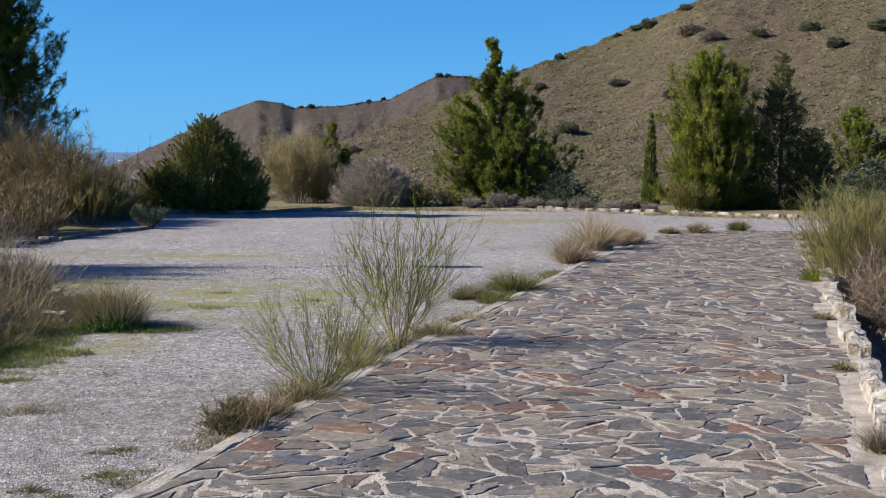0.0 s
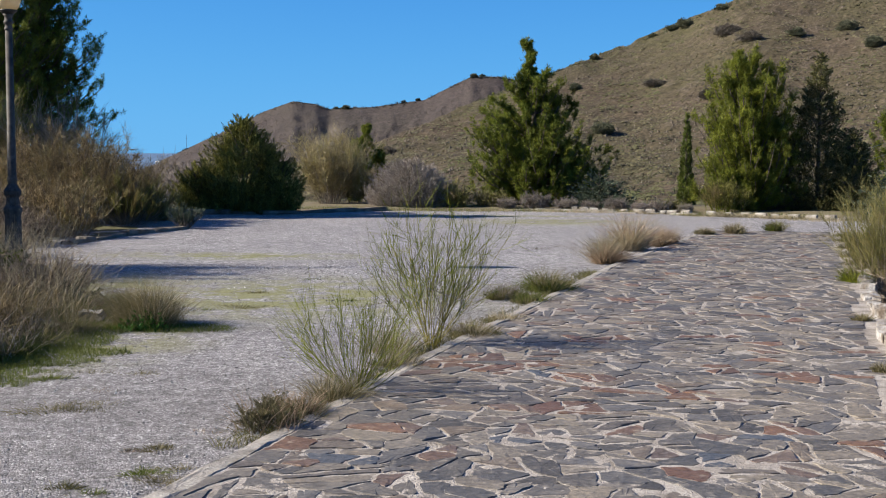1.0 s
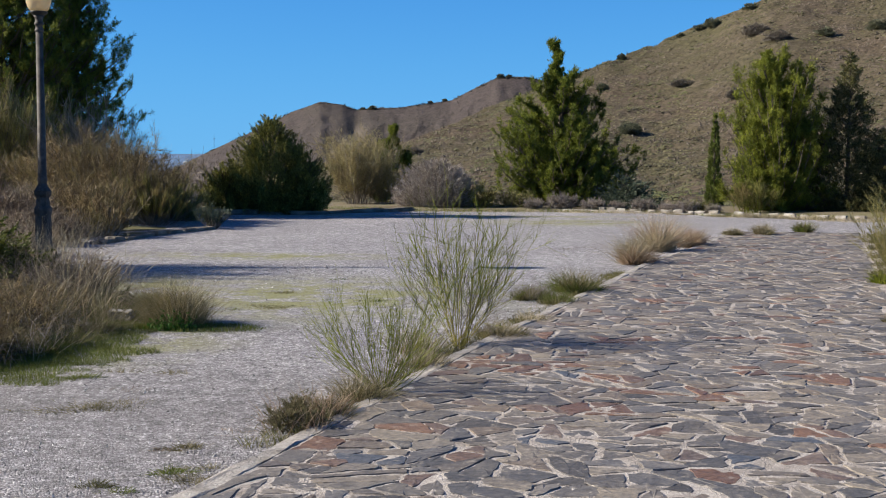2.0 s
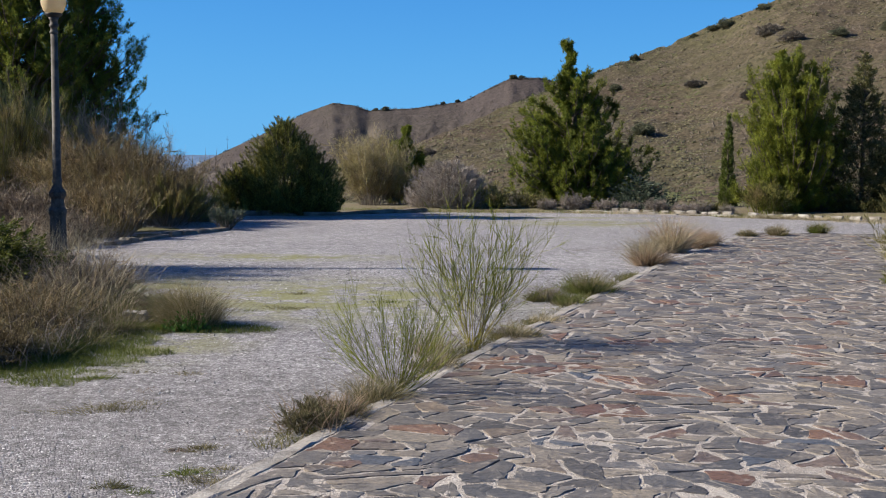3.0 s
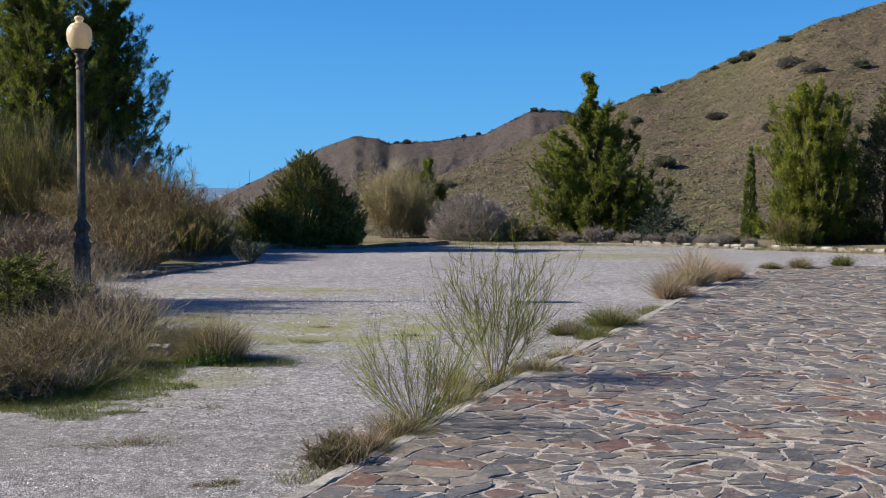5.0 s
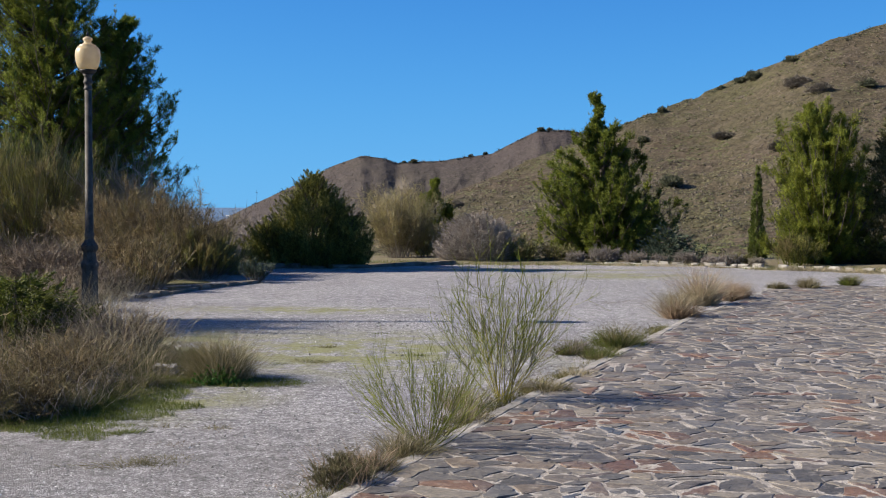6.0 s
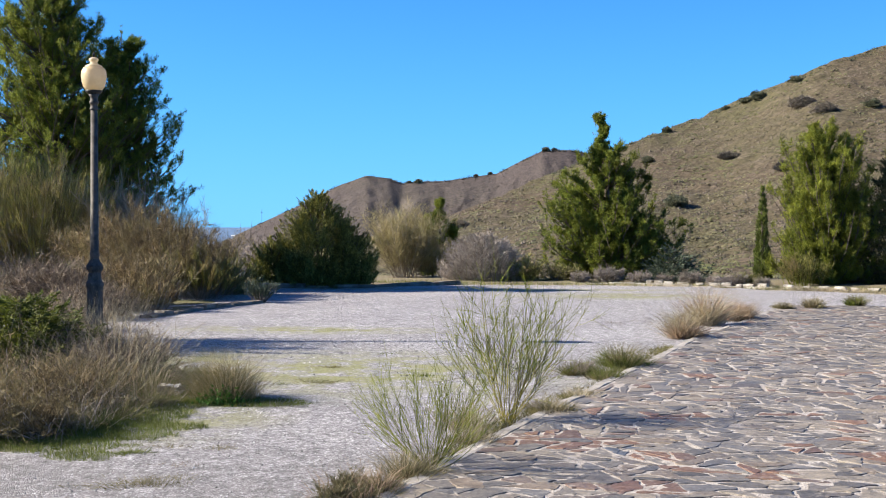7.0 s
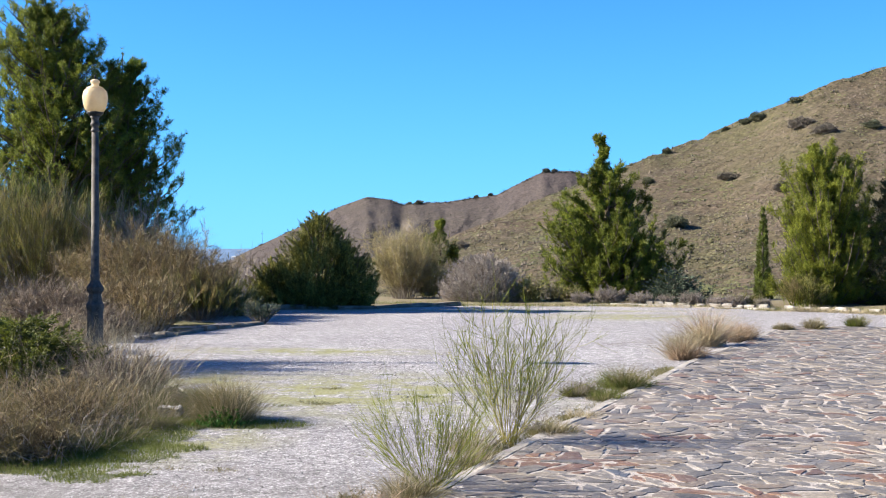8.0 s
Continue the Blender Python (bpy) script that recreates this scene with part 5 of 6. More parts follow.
# tufts along the kerb
scrub("low_shrub", (-1.11, 6.58, G), 0.36, 0.62, 0.21, 282, 70, (F_BROWN, F_SCRUFFY), "low twiggy olive-brown shrub against the kerb", 0.0017, (8, 8), blade_mat=F_STRAW_RED, blades_n=160, blade_len=0.22)
for i, (x, y, w, h, n, m1, m2, n2, lb) in enumerate((
        (-1.0, 6.75, 0.36, 0.16, 700, F_SCRUFFY, F_STRAW_RED, 200, "low brown-green twiggy tuft against the kerb"),
        (-0.90, 7.30, 0.40, 0.20, 500, F_SCRUFFY, F_STRAW, 150, "low olive tuft against the kerb"),
        (-0.55, 8.45, 0.4, 0.15, 450, F_SCRUFFY, F_STRAW, 200, "low straw and green tuft against the kerb"),
        (-0.62, 9.0, 0.5, 0.32, 260, F_STRAW, F_SCRUFFY, 80, "straw-coloured grass at the foot of the broom"),
        (-0.02, 9.9, 0.45, 0.15, 700, F_SCRUFFY, F_STRAW, 150, "low olive grass along the kerb"),
        (0.26, 10.8, 0.4, 0.11, 500, F_SCRUFFY, F_STRAW, 100, "thin olive grass along the kerb"),
        (0.30, 12.5, 0.34, 0.2, 900, F_OLIVE, F_TWIG, 200, "dark olive tuft on the gravel by the kerb"),
        (0.78, 13.2, 0.50, 0.28, 800, F_GRASS, F_SCRUFFY, 300, "green grass tuft by the kerb"),
        (0.55, 12.2, 0.5, 0.14, 500, F_SCRUFFY, F_GRASS, 200, "low green grass by the kerb"),
        (1.80, 16.9, 0.50, 0.34, 900, F_STRAW_RED, F_STRAW, 250, "russet dry grass clump by the kerb"),
        (2.42, 19.1, 0.55, 0.52, 1100, F_STRAW, F_STRAW_RED, 250, "tall pale dry grass clump by the kerb"),
        (3.10, 20.2, 0.55, 0.33, 1800, F_STRAW_RED, F_STRAW, 60, "rounded russet dry grass clump by the kerb"),
        (4.32, 22.8, 0.30, 0.13, 500, F_SCRUFFY, F_STRAW, 100, "small olive tuft at the end of the paving"),
        (4.90, 23.1, 0.36, 0.17, 600, F_SCRUFFY, F_STRAW, 250, "straw and green tuft at the end of the paving"),
        (5.92, 23.9, 0.40, 0.18, 700, F_GRASS, F_SCRUFFY, 200, "green tuft at the end of the paving"),
        (3.50, 10.9, 0.2, 0.08, 300, F_SCRUFFY, F_SCRUFFY, 100, "small green weed at the foot of the stone wall"),
        (2.80, 8.3, 0.2, 0.08, 250, F_SCRUFFY, F_STRAW, 80, "small dry weed at the foot of the stone wall"),
        (4.48, 14.3, 0.36, 0.26, 600, F_BROOM, F_SCRUFFY, 150, "green weed at the end of the stone wall"),
        (2.25, 6.0, 0.24, 0.16, 400, F_SCRUFFY, F_TWIG, 150, "dry weed at the foot of the stone wall"))):
    tuft("grass_tuft", (x, y, G if x < kerb_x(y) else 0.0), w * 0.8, h * (1.0 if y < 15 else 1.3), 300 + i, int(n * 1.3), m1, lb, 0.0026 + 0.0002 * y, 0.32, 0.3, "grass tufts by the kerb", m2, int(n2 * 1.5), splay=0.5)

for i, (y, w, h) in enumerate(((15.4, 0.45, 0.22), (16.6, 0.5, 0.25), (17.9, 0.5, 0.25), (19.4, 0.55, 0.25), (21.0, 0.55, 0.25), (22.4, 0.5, 0.2))):
    tuft("grass_tuft", (float(edge_x(y)) + 0.3, y, -0.05), w, h, 390 + i, 900, F_SCRUFFY, "dry olive grass along the edge of the paving", 0.007, 0.4, 0.4, "grass tufts by the kerb", F_BROOM_GOLD, 250)

for i, (x, w, h, m1) in enumerate(((4.6, 0.7, 0.10, F_SCRUFFY), (5.5, 0.9, 0.12, F_SCRUFFY), (6.2, 0.7, 0.22, F_STRAW), (6.6, 0.6, 0.20, F_STRAW), (7.1, 0.6, 0.18, F_STRAW), (7.6, 0.6, 0.16, F_SCRUFFY))):
    tuft("grass_tuft", (x, float(rim_y(x)) + 0.12, G), w, h, 400 + i, 500, m1, "dry straw grass in front of the worn kerb", 0.007, 0.4, 0.3, "grass along the far rim", splay=0.6)

# small plants on the open gravel
for i, (x, y, w, h, n, m1) in enumerate((
        (-2.32, 6.93, 0.62, 0.07, 700, F_SCRUFFY), (-2.23, 7.99, 0.34, 0.07, 260, F_SCRUFFY), (-2.35, 7.44, 0.36, 0.05, 260, F_BROWN), (-1.60, 6.01, 0.2, 0.05, 220, F_SCRUFFY), (-1.72, 5.95, 0.16, 0.03, 90, F_BROWN),
        (-1.53, 5.52, 0.18, 0.06, 240, F_GRASS), (-1.38, 5.6, 0.2, 0.05, 150, F_SCRUFFY), (-1.83, 5.25, 0.16, 0.07, 160, F_OLIVE), (-1.69, 5.17, 0.16, 0.05, 150, F_GRASS), (-1.38, 5.35, 0.34, 0.06, 340, F_SCRUFFY),
        (-2.82, 7.83, 0.3, 0.09, 300, F_GRASS), (-2.6, 8.05, 0.3, 0.06, 160, F_SCRUFFY), (-1.42, 6.35, 0.22, 0.03, 110, F_STRAW_RED), (-2.29, 11.63, 0.42, 0.09, 320, F_OLIVE), (-2.62, 11.4, 0.3, 0.05, 160, F_GRASS),
        (-2.36, 12.92, 0.34, 0.07, 200, F_OLIVE), (-1.93, 14.31, 0.4, 0.05, 180, F_GRASS), (-0.45, 14.64, 0.42, 0.07, 220, F_OLIVE), (-0.78, 14.42, 0.34, 0.06, 180, F_OLIVE), (0.98, 19.29, 0.4, 0.06, 170, F_OLIVE),
        (1.32, 19.67, 0.3, 0.06, 140, F_OLIVE), (-1.3, 12.2, 0.36, 0.06, 170, F_GRASS), (-2.95, 8.35, 0.36, 0.08, 260, F_GRASS))):
    tuft("gravel_weed", (x, y, G), w, h, 340 + i, n, m1, "low sparse weeds growing through the gravel", 0.0035, 0.8, 0.3, "weeds on the gravel", flat=0.6, splay=0.7)


def grass_patch(name, n, cxs, h, mat, label, seed, wid=0.004):
    """Short turf over a few oval patches."""
    rng = np.random.default_rng(seed)
    Ps = []
    for cx, cy, rx, ry in cxs:
        m = int(n * rx * ry)
        u = rng.uniform(-1, 1, (m * 2, 2))
        u = u[(u ** 2).sum(1) * (0.4 + fbm(u[:, 0] * 4 + cx, u[:, 1] * 4 + cy, seed)) < 0.75]
        Ps.append(np.column_stack([cx + u[:, 0] * rx, cy + u[:, 1] * ry, np.full(len(u), -0.02)]))
    P = np.concatenate(Ps)
    D = rng.normal(size=P.shape) * (0.5, 0.5, 0.1) + (0, 0, 1)
    solo(name, blades(P, D, h * rng.uniform(0.4, 1.3, len(P)), wid, rng), mat, (0, 0, 0), label, "grass", kind="stuff")


grass_patch("bed_grass", 13000, ((-3.5, 8.05, 0.7, 0.3), (-3.15, 8.5, 0.5, 0.28), (-3.3, 9.6, 0.45, 0.9), (-3.45, 8.5, 0.4, 0.5), (-3.6, 11.4, 0.6, 1.0), (-3.1, 10.4, 0.6, 0.35), (-2.6, 10.2, 0.6, 0.3), (-2.9, 8.9, 0.35, 0.2), (-3.1, 7.7, 0.3, 0.2)), 0.04, F_GRASS, "short green grass along the bed's edge", 360)
rng = np.random.default_rng(363)
ks = rng.uniform(6.0, 15.5, 5200)
ks = ks[fbm(ks * 1.4, ks * 0, 364) > rng.uniform(0.3, 0.6, len(ks))]
P = np.column_stack([kerb_x(ks) - 0.11 - np.abs(rng.normal(size=len(ks))) * 0.11, ks, np.full(len(ks), -0.03)])
D = rng.normal(size=P.shape) * (0.6, 0.6, 0.1) + (0, 0, 1)
solo("kerb_grass", blades(P, D, 0.10 * rng.uniform(0.3, 1.2, len(P)), 0.005, rng, 0.6), F_OLIVE, (0, 0, 0), "low olive grass fringe along the kerb", "grass", kind="stuff")
grass_patch("rim_grass", 700, ((-1.0, 32.2, 3.5, 0.5), (3.4, 32.0, 2.6, 0.6), (6.6, 30.3, 1.8, 0.8), (9.0, 28.3, 1.8, 0.8)), 0.09, F_STRAW, "dry yellow grass strip along the lot's rim", 361, 0.009)
grass_patch("rim_green_grass", 500, ((-1.0, 32.3, 3.5, 0.5), (3.4, 32.2, 2.6, 0.6), (6.6, 30.5, 1.8, 0.8), (-4.0, 33.2, 1.2, 0.5)), 0.10, F_GRASS, "green grass strip along the lot's rim", 362, 0.009)
scrub("dry_shrub", (4.0, 10.4, -0.45), 0.9, 1.6, 0.55, 365, 50, (F_TWIG, F_LAV), "dry grey weeds below the stone wall", 0.003, (8, 5), blade_mat=F_STRAW, blades_n=250, blade_len=0.4)
scrub("lavender_bush", (4.6, 11.6, -0.45), 1.2, 1.5, 1.1, 366, 120, (F_BROWN, F_BROWN), "brown dry lavender behind the stone wall", 0.0022, (10, 11))
scrub("lavender_bush", (5.4, 13.6, -0.45), 1.5, 1.7, 1.25, 367, 100, (F_BROWN, F_BROWN), "brown dry shrub behind the stone wall", 0.0024, (10, 11))
scrub("dry_shrub", (3.3, 7.9, -0.45), 0.8, 1.6, 0.5, 368, 50, (F_TWIG, F_LAV), "dry weeds in the shade of the stone wall", 0.003, (8, 5), blade_mat=F_STRAW, blades_n=250, blade_len=0.4)

# ================= street lamp =================
lamp = thing("street_lamp", (-6.07, 15.6, 0.0), "old iron street lamp with a cream acorn globe", "street lamp")
part("base", lathe(((0.0, 0), (0.15, 0), (0.15, 0.10), (0.115, 0.13), (0.11, 0.66), (0.125, 0.72), (0.125, 0.76), (0.095, 0.80), (0.085, 0.90), (0.115, 0.94), (0.118, 0.99), (0.08, 1.04), (0.06, 1.08), (0.0, 1.08)), 8), M_IRON, lamp, "cast iron eight-sided foot")
part("post", lathe(((0.058, 1.06), (0.056, 1.10), (0.064, 1.12), (0.064, 1.15), (0.055, 1.17), (0.044, 3.10), (0.0, 3.10)), 16), M_IRON, lamp, smooth=True)
part("collar", lathe(((0.044, 3.06), (0.056, 3.07), (0.056, 3.09), (0.046, 3.10), (0.046, 3.14), (0.060, 3.15), (0.060, 3.18), (0.048, 3.19), (0.050, 3.24), (0.07, 3.27), (0.0, 3.275)), 20), M_IRON, lamp, smooth=True)
part("globe_holder", lathe(((0.0, 3.262), (0.055, 3.265), (0.085, 3.285), (0.112, 3.31), (0.112, 3.325), (0.0, 3.328)), 24), M_DARK_IRON, lamp, "dark iron cup", smooth=True)
globe = part("globe", lathe(((0.0, 3.318), (0.10, 3.322), (0.135, 3.37), (0.157, 3.44), (0.165, 3.52), (0.158, 3.585), (0.135, 3.625), (0.108, 3.64), (0.112, 3.652), (0.088, 3.662),
                             (0.052, 3.68), (0.046, 3.70), (0.064, 3.725), (0.060, 3.745), (0.03, 3.765), (0.0, 3.768)), 32), M_GLOBE, lamp, "cream translucent acorn globe", smooth=True)
part("finial", lathe(((0.0, 3.76), (0.012, 3.762), (0.012, 3.79), (0.018, 3.80), (0.006, 3.83), (0.0, 3.84)), 10), M_DARK_IRON, globe, smooth=True)

# ----- overhead cables behind the trees -----
for (a0, e0, a1, e1) in ((0.318, 0.0055, 0.42, 0.050), (0.318, -0.004, 0.42, 0.042), (0.316, -0.0168, 0.42, 0.0285)):
    k = 24
    t = np.linspace(0, 1, k)
    d0, d1 = 33.3, 34.0
    dd = d0 + (d1 - d0) * t
    P = np.stack([(a0 + (a1 - a0) * t) * dd, dd, 1.5 + (e0 + (e1 - e0) * t) * dd - 0.15 * np.sin(np.pi * t)], 1)[None]
    solo("overhead_cable", tubes(P, taper(1, k, 0.0065, 0.0065), 5), M_CABLE, (0, 0, 0), "thin pale overhead cable running out of the trees", "cable", "overhead cables")

# a mast and a white house on the far slope
x, y, z = (float(v) for v in far_hill_at(np.array(-0.2432), np.array(0.995)))
mast = thing("radio_mast", (x, y, z - 0.5), "thin grey radio mast on the ridge", "mast")
part("pole", tubes(np.array([[(0, 0, 0), (0, 0, 4.0), (0, 0, 8.0)]], float), taper(1, 3, 0.09, 0.05), 6), M_IRON, mast)
part("crossbar", tubes(np.array([[(-0.6, 0, 6.2), (0, 0, 6.2), (0.6, 0, 6.2)]], float), taper(1, 3, 0.09, 0.09), 5), M_IRON, mast)

x, y, z = (float(v) for v in far_hill_at(np.array(-0.268), np.array(0.97)))
house = thing("white_house", (x, y, z - 0.3), "tiny white hut on the end of the ridge", "hut")
bv = np.array([(a, b, c) for c in (0, 1.5) for a, b in ((-0.9, -0.8), (0.9, -0.8), (0.9, 0.8), (-0.9, 0.8))], float)
part("wall", (bv, [(0, 1, 5), (0, 5, 4), (1, 2, 6), (1, 6, 5), (2, 3, 7), (2, 7, 6), (3, 0, 4), (3, 4, 7)]), M_PLASTER, house)
rv = np.array([(-1.0, -0.9, 1.45), (1.0, -0.9, 1.45), (1.0, 0.9, 1.45), (-1.0, 0.9, 1.45), (-1.0, 0, 1.8), (1.0, 0, 1.8)], float)
part("roof", (rv, [(0, 1, 5), (0, 5, 4), (2, 3, 4), (2, 4, 5), (0, 4, 3), (1, 2, 5), (0, 3, 2), (0, 2, 1)]), M_PLASTER, house, "pale pitched roof")

# ================= kerbs, walls and paving =================
ky = np.arange(-8.0, 23.41, 0.12)
kx = kerb_x(ky) + 0.02 * (fbm(ky * 1.3, ky * 0, 401) - 0.5)
prof = ((-0.11, -0.12), (-0.108, -0.004), (-0.097, 0.006), (-0.055, 0.007), (-0.012, 0.006), (0.0, 0.001), (0.004, -0.05))
KX = np.stack([kx + p[0] + 0.03 * (vnoise(ky * 7, ky * 0 + i, 402) - 0.5) for i, p in enumerate(prof)], 1)
KZ = np.stack([np.full_like(ky, p[1]) + 0.016 * (fbm(ky * 4, ky * 0 + i * 3, 403) - 0.5) for i, p in enumerate(prof)], 1)
solo("kerb", grid_mesh(KX, np.repeat(ky[:, None], len(prof), 1), KZ), M_KERB, (0, 0, 0), "worn grey concrete kerb between gravel and paving", "kerb", kind="structure")


def block_row(name, pts, size, mats, label, seed, gap=0.02, z=-0.06, stack=1, pieces="stone", jag=0.11):
    """A row of rough blocks along a line of corners, each block a part."""
    rng = np.random.default_rng(seed)
    ob = thing(name, (0, 0, 0), label, "low wall", kind="structure")
    seg = np.array(pts, float)
    dist = np.concatenate([[0], np.cumsum(np.linalg.norm(np.diff(seg, axis=0), axis=1))])
    for lvl in range(stack):
        s = rng.uniform(0, 0.15)
        while s < dist[-1]:
            ln = size[0] * rng.uniform(0.6, 1.4)
            m = min(s + ln / 2, dist[-1])
            x, y = np.interp(m, dist, seg[:, 0]), np.interp(m, dist, seg[:, 1])
            i = min(max(int(np.searchsorted(dist, m)) - 1, 0), len(seg) - 2)
            ang = math.atan2(seg[i + 1, 1] - seg[i, 1], seg[i + 1, 0] - seg[i, 0])
            hh = size[2] * rng.uniform(0.75, 1.2) / stack
            b = part(pieces, rough_block(rng, ln * 1.02, size[1] * rng.uniform(0.8, 1.15), hh * 1.15, jag), mats, ob)
            b.location, b.rotation_euler = (x + rng.normal() * 0.012, y, z + lvl * size[2] / stack), (0, rng.normal() * 0.03, ang + rng.normal() * 0.06)
            s += ln + gap * rng.uniform(0.5, 2)
    return ob


wy = np.linspace(-6, 14.9, 44)
block_row("stone_wall", np.stack([edge_x(wy) + 0.14, wy], 1), (0.30, 0.17, 0.225), M_LIME, "low rubble wall of whitish limestone beside the paving", 410, 0.008, -0.21, 1, jag=0.085)
wy = np.linspace(10.5, 15.0, 8)
block_row("stone_wall", np.stack([edge_x(wy) + 1.35, wy], 1), (0.4, 0.3, 0.3), M_LIME, "low pale stone edging among dry shrubs", 411, 0.02, -0.5, 1)
wx = np.linspace(0.6, 5.3, 14)
block_row("white_kerb", np.stack([wx, rim_y(wx) + 0.35], 1), (0.9, 0.2, 0.09), M_WHITEWASH, "low whitewashed kerb along the lot's far rim", 412, 0.008, -0.085, 1, "kerb_block", 0.06)
wx = np.linspace(5.35, 9.4, 12)
block_row("worn_kerb", np.stack([wx, rim_y(wx) + 0.35], 1), (0.75, 0.2, 0.075), M_KERB_OLD, "low worn kerb with flaked whitewash along the far rim", 418, 0.012, -0.085, 1, "kerb_block", 0.08)
wx = np.linspace(2.2, 5.4, 10)
block_row("white_stone_row", np.stack([wx, rim_y(wx) + 0.8], 1), (0.22, 0.13, 0.085), M_WHITEWASH, "row of small whitewashed stones behind the kerb", 413, 0.10, -0.02, 1)
wx = np.linspace(5.8, 8.8, 10)
block_row("white_stone_row", np.stack([wx, rim_y(wx) + 0.75], 1), (0.22, 0.13, 0.085), M_WHITEWASH, "row of small whitewashed stones by the trees", 414, 0.14, -0.02, 1)
block_row("far_kerb", ((-7.3, 29.6), (-5.0, 30.0), (-2.7, 31.9)), (0.9, 0.3, 0.13), M_KERB_OLD, "raised grey kerb in front of the juniper", 415, 0.01, -0.06, 1, "kerb_block")
block_row("bed_edging", ((-6.75, 19.6), (-6.6, 20.8), (-6.4, 22.0), (-5.95, 23.4)), (0.5, 0.22, 0.10), M_KERB_OLD, "flat worn stone edging of the raised bed", 416, 0.02, -0.06, 1, "edging_stone")

# mortar bed under the slabs
my, mu = np.meshgrid(np.concatenate([np.arange(-8.0, 4.5, 0.15), np.arange(4.5, 12.0, 0.028), np.arange(12.0, 23.6, 0.07)]), np.linspace(0, 1, 80), indexing="ij")
mx = kerb_x(my) + (edge_x(my) + 0.13 - kerb_x(my)) * mu
pav = solo("pavement", grid_mesh(mx, my, 0.0005 + 0.009 * (fbm(mx * 5, my * 5, 420) - 0.5) + 0.008 * (fbm(mx * 22, my * 22, 421, 2) - 0.5)), M_MORTAR, (0, 0, 0), "irregular slate crazy paving set in pale mortar", "paving", kind="structure", smooth=True)


def clip_half(poly, nx, ny, c):
    """The part of a convex outline with nx*x + ny*y <= c."""
    out = []
    for i, p in enumerate(poly):
        q = poly[(i + 1) % len(poly)]
        dp, dq = nx * p[0] + ny * p[1] - c, nx * q[0] + ny * q[1] - c
        if dp <= 0:
            out.append(p)
        if (dp < 0 < dq) or (dq < 0 < dp):
            f = dp / (dp - dq)
            out.append((p[0] + (q[0] - p[0]) * f, p[1] + (q[1] - p[1]) * f))
    return out


rng = np.random.default_rng(430)
SX, SY = 0.9, 1.0
seeds, radii = [], []
cells = {}
for turn in range(80000):
    y = rng.uniform(-1.5, 23.3) if turn < 60000 else rng.uniform(-7.9, -1.5)
    x = rng.uniform(float(kerb_x(y)), float(edge_x(y)) - 0.08)
    r = 0.26 + 0.22 * rng.uniform()
    u, v = x / SX, y / SY
    key = (int(u / 0.4), int(v / 0.4))
    ok = True
    for di in (-1, 0, 1):
        for dj in (-1, 0, 1):
            for k2 in cells.get((key[0] + di, key[1] + dj), ()):
                if math.hypot(seeds[k2][0] - u, seeds[k2][1] - v) < (r + radii[k2]) * 0.5:
                    ok = False
                    break
    if ok:
        cells.setdefault(key, []).append(len(seeds))
        seeds.append((u, v))
        radii.append(r)


def slab(i):
    """Outline of slab i in the plan: its cell, drawn in for the joint, chipped."""
    u, v = seeds[i]
    poly = [(u - 0.6, v - 0.6), (u + 0.6, v - 0.6), (u + 0.6, v + 0.6), (u - 0.6, v + 0.6)]
    key = (int(u / 0.4), int(v / 0.4))
    for di in (-2, -1, 0, 1, 2):
        for dj in (-2, -1, 0, 1, 2):
            for k2 in cells.get((key[0] + di, key[1] + dj), ()):
                if k2 != i:
                    dx, dy = seeds[k2][0] - u, seeds[k2][1] - v
                    d2 = math.hypot(dx, dy)
                    w = 0.5 + 0.5 * (radii[i] ** 2 - radii[k2] ** 2) / d2 ** 2 * 0.5
                    poly = clip_half(poly, dx / d2, dy / d2, (u * dx + v * dy) / d2 + d2 * w - 0.004 + 0.020 * rng.uniform() ** 1.8)
    poly = [(p[0] * SX, p[1] * SY) for p in poly]
    y = v * SY
    for f, sg, off in ((kerb_x, -1, 0.012), (edge_x, 1, -0.05 + 0.09 * math.sin(y * 2.3) * math.sin(y * 0.9))):
        sl = float(f(y + 0.3) - f(y - 0.3)) / 0.6
        ln = math.hypot(1, sl)
        poly = clip_half(poly, sg / ln, -sg * sl / ln, sg * (float(f(y)) + off - sl * y) / ln)
        if len(poly) < 3:
            return None
    return poly


def area_of(poly):
    return 0.5 * abs(sum(p[0] * q[1] - q[0] * p[1] for p, q in zip(poly, poly[1:] + poly[:1])))


def crack(poly):
    """Break a slab into smaller ones, mostly across its long side."""
    if area_of(poly) < rng.uniform(0.014, 0.07):
        return [poly]
    P = np.array(poly)
    c = P.mean(0) + rng.normal(size=2) * 0.03
    w, vec = np.linalg.eigh(np.cov((P - P.mean(0)).T))
    ang = math.atan2(vec[1, 1], vec[0, 1]) + rng.normal() * 0.55
    turn = rng.uniform()
    if turn < 0.2:
        ang = math.pi / 2 + rng.normal() * 0.3
    elif turn < 0.4:
        ang = rng.normal() * 0.4
    nx, ny, g = math.cos(ang), math.sin(ang), rng.uniform(0.006, 0.02)
    d = nx * c[0] + ny * c[1]
    out = []
    for half in (clip_half(poly, nx, ny, d - g), clip_half(poly, -nx, -ny, -d - g)):
        if len(half) > 2 and area_of(half) > 0.006:
            out += crack(half)
    return out


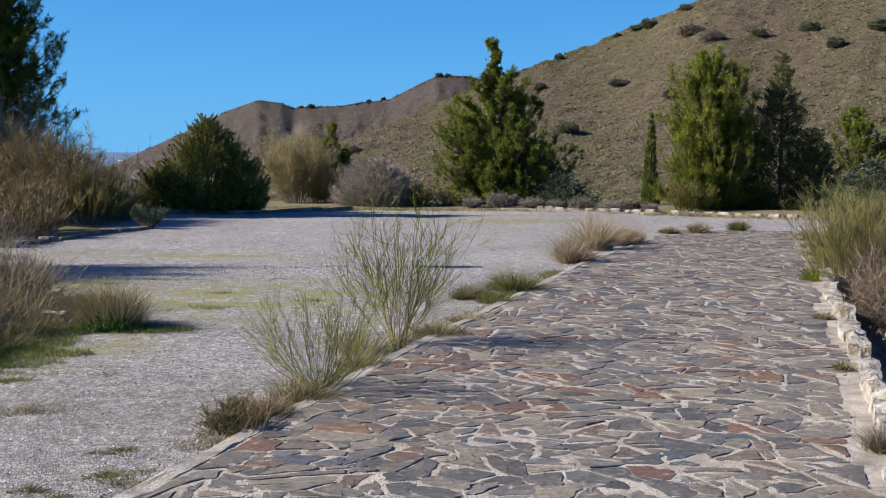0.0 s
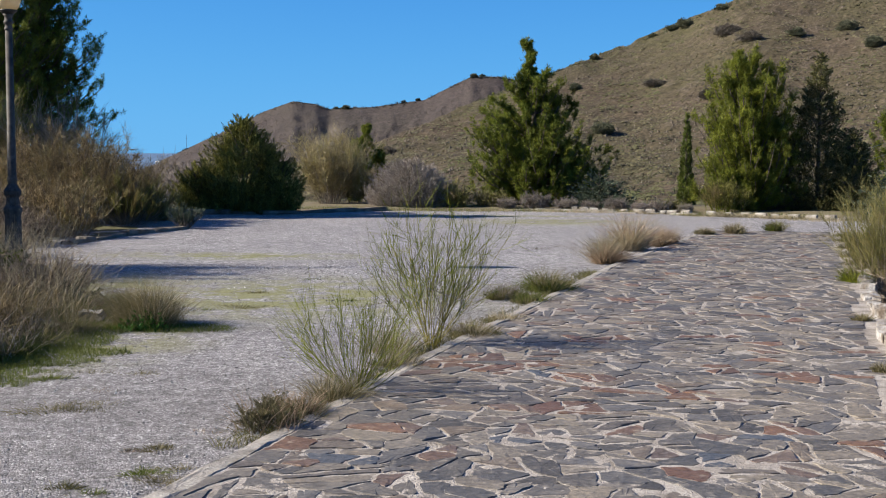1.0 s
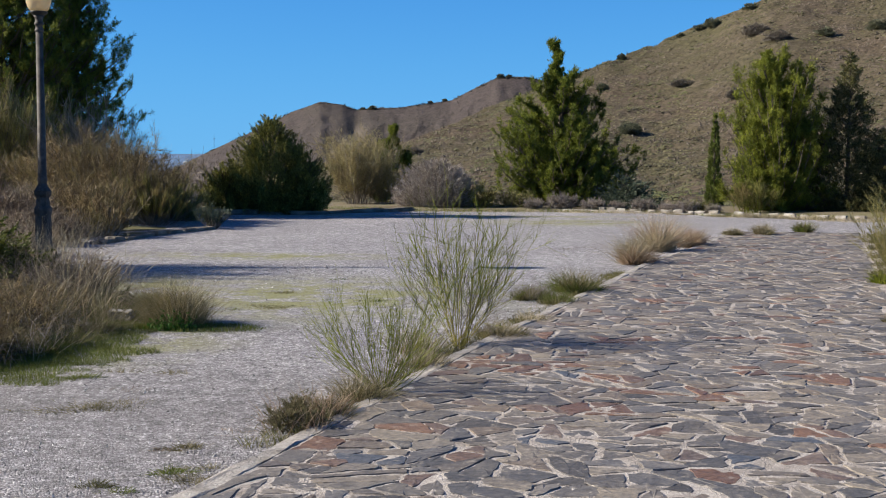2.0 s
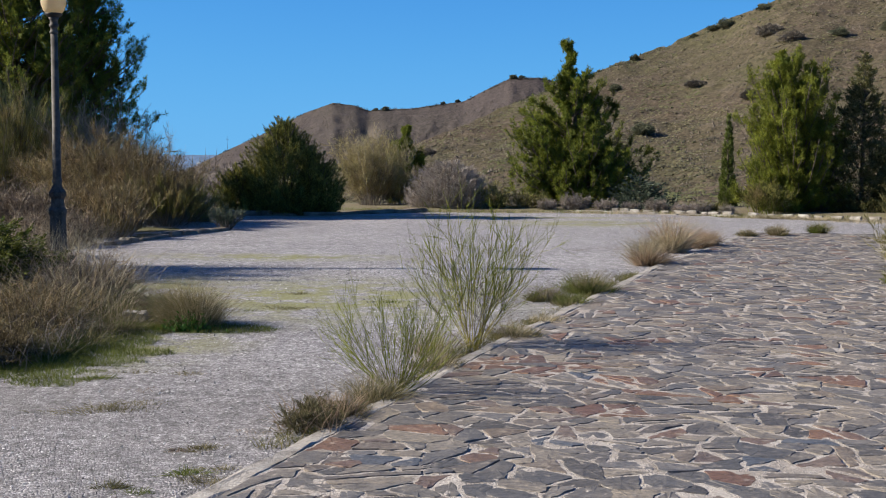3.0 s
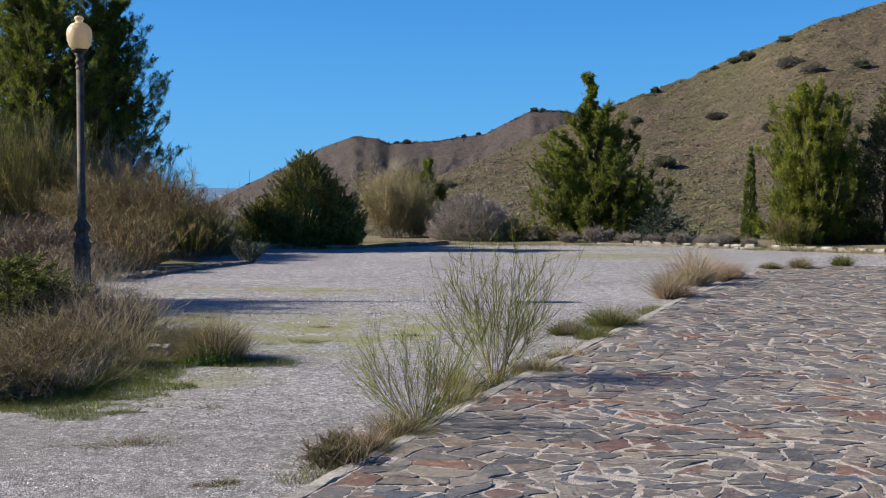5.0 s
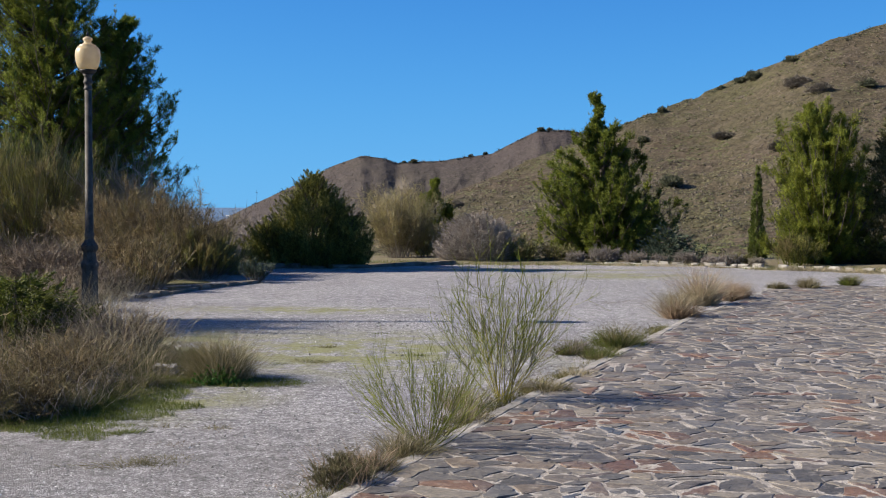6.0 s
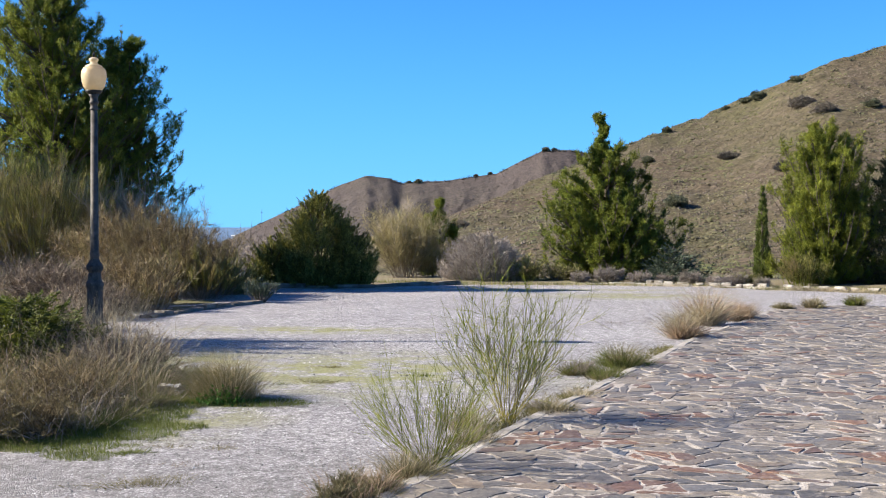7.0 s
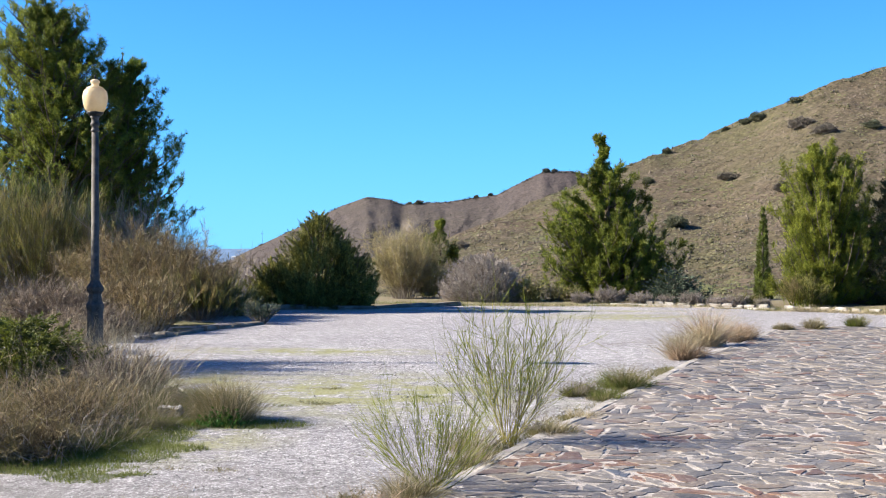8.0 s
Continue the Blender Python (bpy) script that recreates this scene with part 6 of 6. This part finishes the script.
def chip(poly):
    """Ragged edges and blunted corners."""
    out = []
    for a, p in enumerate(poly):
        q, o = poly[(a + 1) % len(poly)], poly[a - 1]
        d, e = math.dist(p, q), math.dist(p, o)
        if d < 0.012:
            continue
        cut = min(0.038, e * 0.3, d * 0.3) * rng.uniform(0.1, 1.2) if rng.uniform() < 0.85 else 0
        if cut > 0.004:
            out.append((p[0] + (o[0] - p[0]) * cut / max(e, 1e-4), p[1] + (o[1] - p[1]) * cut / max(e, 1e-4)))
        out.append((p[0] + (q[0] - p[0]) * cut / d, p[1] + (q[1] - p[1]) * cut / d))
        k = int(d / (0.055 if p[1] < 10.5 else 0.2))
        bow = rng.normal() * 0.10 * d * 0.5
        for j in range(1, k + 1):
            f = (j + rng.normal() * 0.2) / (k + 1)
            off = bow * 4 * f * (1 - f) * 0.5 + rng.normal() * 0.0055
            out.append((p[0] + (q[0] - p[0]) * f - (q[1] - p[1]) / d * off, p[1] + (q[1] - p[1]) * f + (q[0] - p[0]) / d * off))
    return out if len(out) >= 4 else None


def slab_mesh(o):
    P = np.array(o)
    c = P.mean(0)
    n = len(P)
    tilt = rng.normal(size=2) * 0.010
    h = 0.0024 + abs(rng.normal()) * 0.0022
    lo = np.column_stack([P, np.full(n, -0.02)])
    mid = np.column_stack([c + (P - c) * 0.99, np.full(n, h - 0.002)])
    hi = np.column_stack([c + (P - c) * 0.965, np.full(n, h)])
    for ring in (mid, hi):
        ring[:, 2] += (ring[:, :2] - c) @ tilt + rng.normal(size=n) * 0.0012
    V = np.concatenate([lo, mid, hi, [[*c, h + 0.001]]])
    k = np.arange(n)
    k2 = (k + 1) % n
    T = np.concatenate([np.stack([k, k2, k2 + n], 1), np.stack([k, k2 + n, k + n], 1), np.stack([k + n, k2 + n, k2 + 2 * n], 1),
                        np.stack([k + n, k2 + 2 * n, k + 2 * n], 1), np.stack([k + 2 * n, k2 + 2 * n, np.full(n, 3 * n)], 1)])
    return V, T, c


RUSTY = ((-0.32, 8.5), (0.35, 8.45), (-0.05, 8.6), (0.9, 9.6), (1.9, 9.9), (0.2, 10.6), (2.6, 11.2), (1.5, 12.3), (2.9, 9.2), (-0.93, 5.95), (-0.10, 8.35), (0.15, 8.25), (0.87, 7.6), (0.60, 6.95), (1.30, 7.45), (1.75, 8.3), (0.8, 8.0), (2.2, 8.1), (0.1, 8.8), (1.0, 5.6), (2.05, 6.1))
BLUISH = ((1.25, 5.8), (0.50, 8.15), (-0.6, 5.7), (0.25, 6.2), (1.5, 6.3))
outlines = []
for i in range(len(seeds)):
    cell = slab(i)
    if cell:
        outlines += [o for o in map(chip, crack(cell)) if o]
outlines.sort(key=lambda o: sum(p[1] for p in o) / len(o))
singles, rest = 0, []
for o in outlines:
    V, T, c = slab_mesh(o)
    if math.dist(c, (1.42, 5.72)) < 0.13:
        continue
    rusty = min(math.dist(c, p) for p in RUSTY) < 0.17
    bluish = min(math.dist(c, p) for p in BLUISH) < 0.14
    if c[1] > 4.95 and singles < 300:
        part("paving_slab", (V, T), M_RUST if rusty else M_BLUE if bluish else M_STONE, pav)
        singles += 1
    elif rusty or bluish:
        part("rusty_slab" if rusty else "bluish_slab", (V, T), M_RUST if rusty else M_BLUE, pav, "rust-stained slate slab" if rusty else "blue-grey slate slab")
    else:
        rest.append((V, T))
tagged(part("far_slabs", join(*rest), M_STONE_FAR, pav, "slate slabs further along the path"), kind="stuff")

# loose gravel stones, thickest close by
rng = np.random.default_rng(440)
n = 42000
y = 4.2 + 12.0 * rng.uniform(size=n) ** 1.7
x = rng.uniform(-5.2, 1.6, n)
ok = (x < kerb_x(y) - 0.13)
mossy = np.exp(-(((x + 2.0) / 2.2) ** 2 + ((y - 12.6) / 2.0) ** 2))
soily = np.exp(-(((x + 3.4) / 1.3) ** 2 + ((y - 6.9) / 1.0) ** 2))
ok &= rng.uniform(size=n) > np.maximum(mossy * 0.8, soily * 0.85)
x, y = x[ok], y[ok]
n = len(x)
sz = rng.uniform(0.4, 1.0, n) ** 2 * 0.0082 * (0.8 + 0.045 * y)
octa = np.array(((1, 0, -0.3), (0, 1, -0.3), (-1, 0, -0.3), (0, -1, -0.3), (0, 0, 0.75)))
V = (octa[None] + rng.normal(size=(n, 5, 3)) * 0.3) * sz[:, None, None] * rng.uniform(0.7, 1.3, (n, 1, 3))
V += np.stack([x, y, GRAVEL_Z(x, y) + sz * 0.25], 1)[:, None]
oT = np.array(((0, 1, 4), (1, 2, 4), (2, 3, 4), (3, 0, 4)))
T = (np.arange(n)[:, None, None] * 5 + oT[None]).reshape(-1, 3)
n2 = 9000
y2 = 13.5 + 17 * rng.uniform(size=n2) ** 1.25
x2 = rng.uniform(-9, 9, n2)
ok = ((x2 < kerb_x(y2) - 0.15) | (y2 > 23.6)) & (y2 < rim_y(x2) - 0.2) & (np.abs(x2) < y2 * 0.42)
x2, y2 = x2[ok], y2[ok]
sz = (0.005 + 0.008 * rng.uniform(size=len(x2)) ** 2)
V2 = (octa[None] + rng.normal(size=(len(x2), 5, 3)) * 0.28) * sz[:, None, None] + np.stack([x2, y2, GRAVEL_Z(x2, y2) + sz * 0.2], 1)[:, None]
V, T = join((V.reshape(-1, 3), T), (V2.reshape(-1, 3), (np.arange(len(x2))[:, None, None] * 5 + oT[None]).reshape(-1, 3)))
solo("loose_gravel", (V.reshape(-1, 3), T), M_PEBBLE, (0, 0, 0), "loose pale crushed stones over the lot", "gravel", kind="stuff")
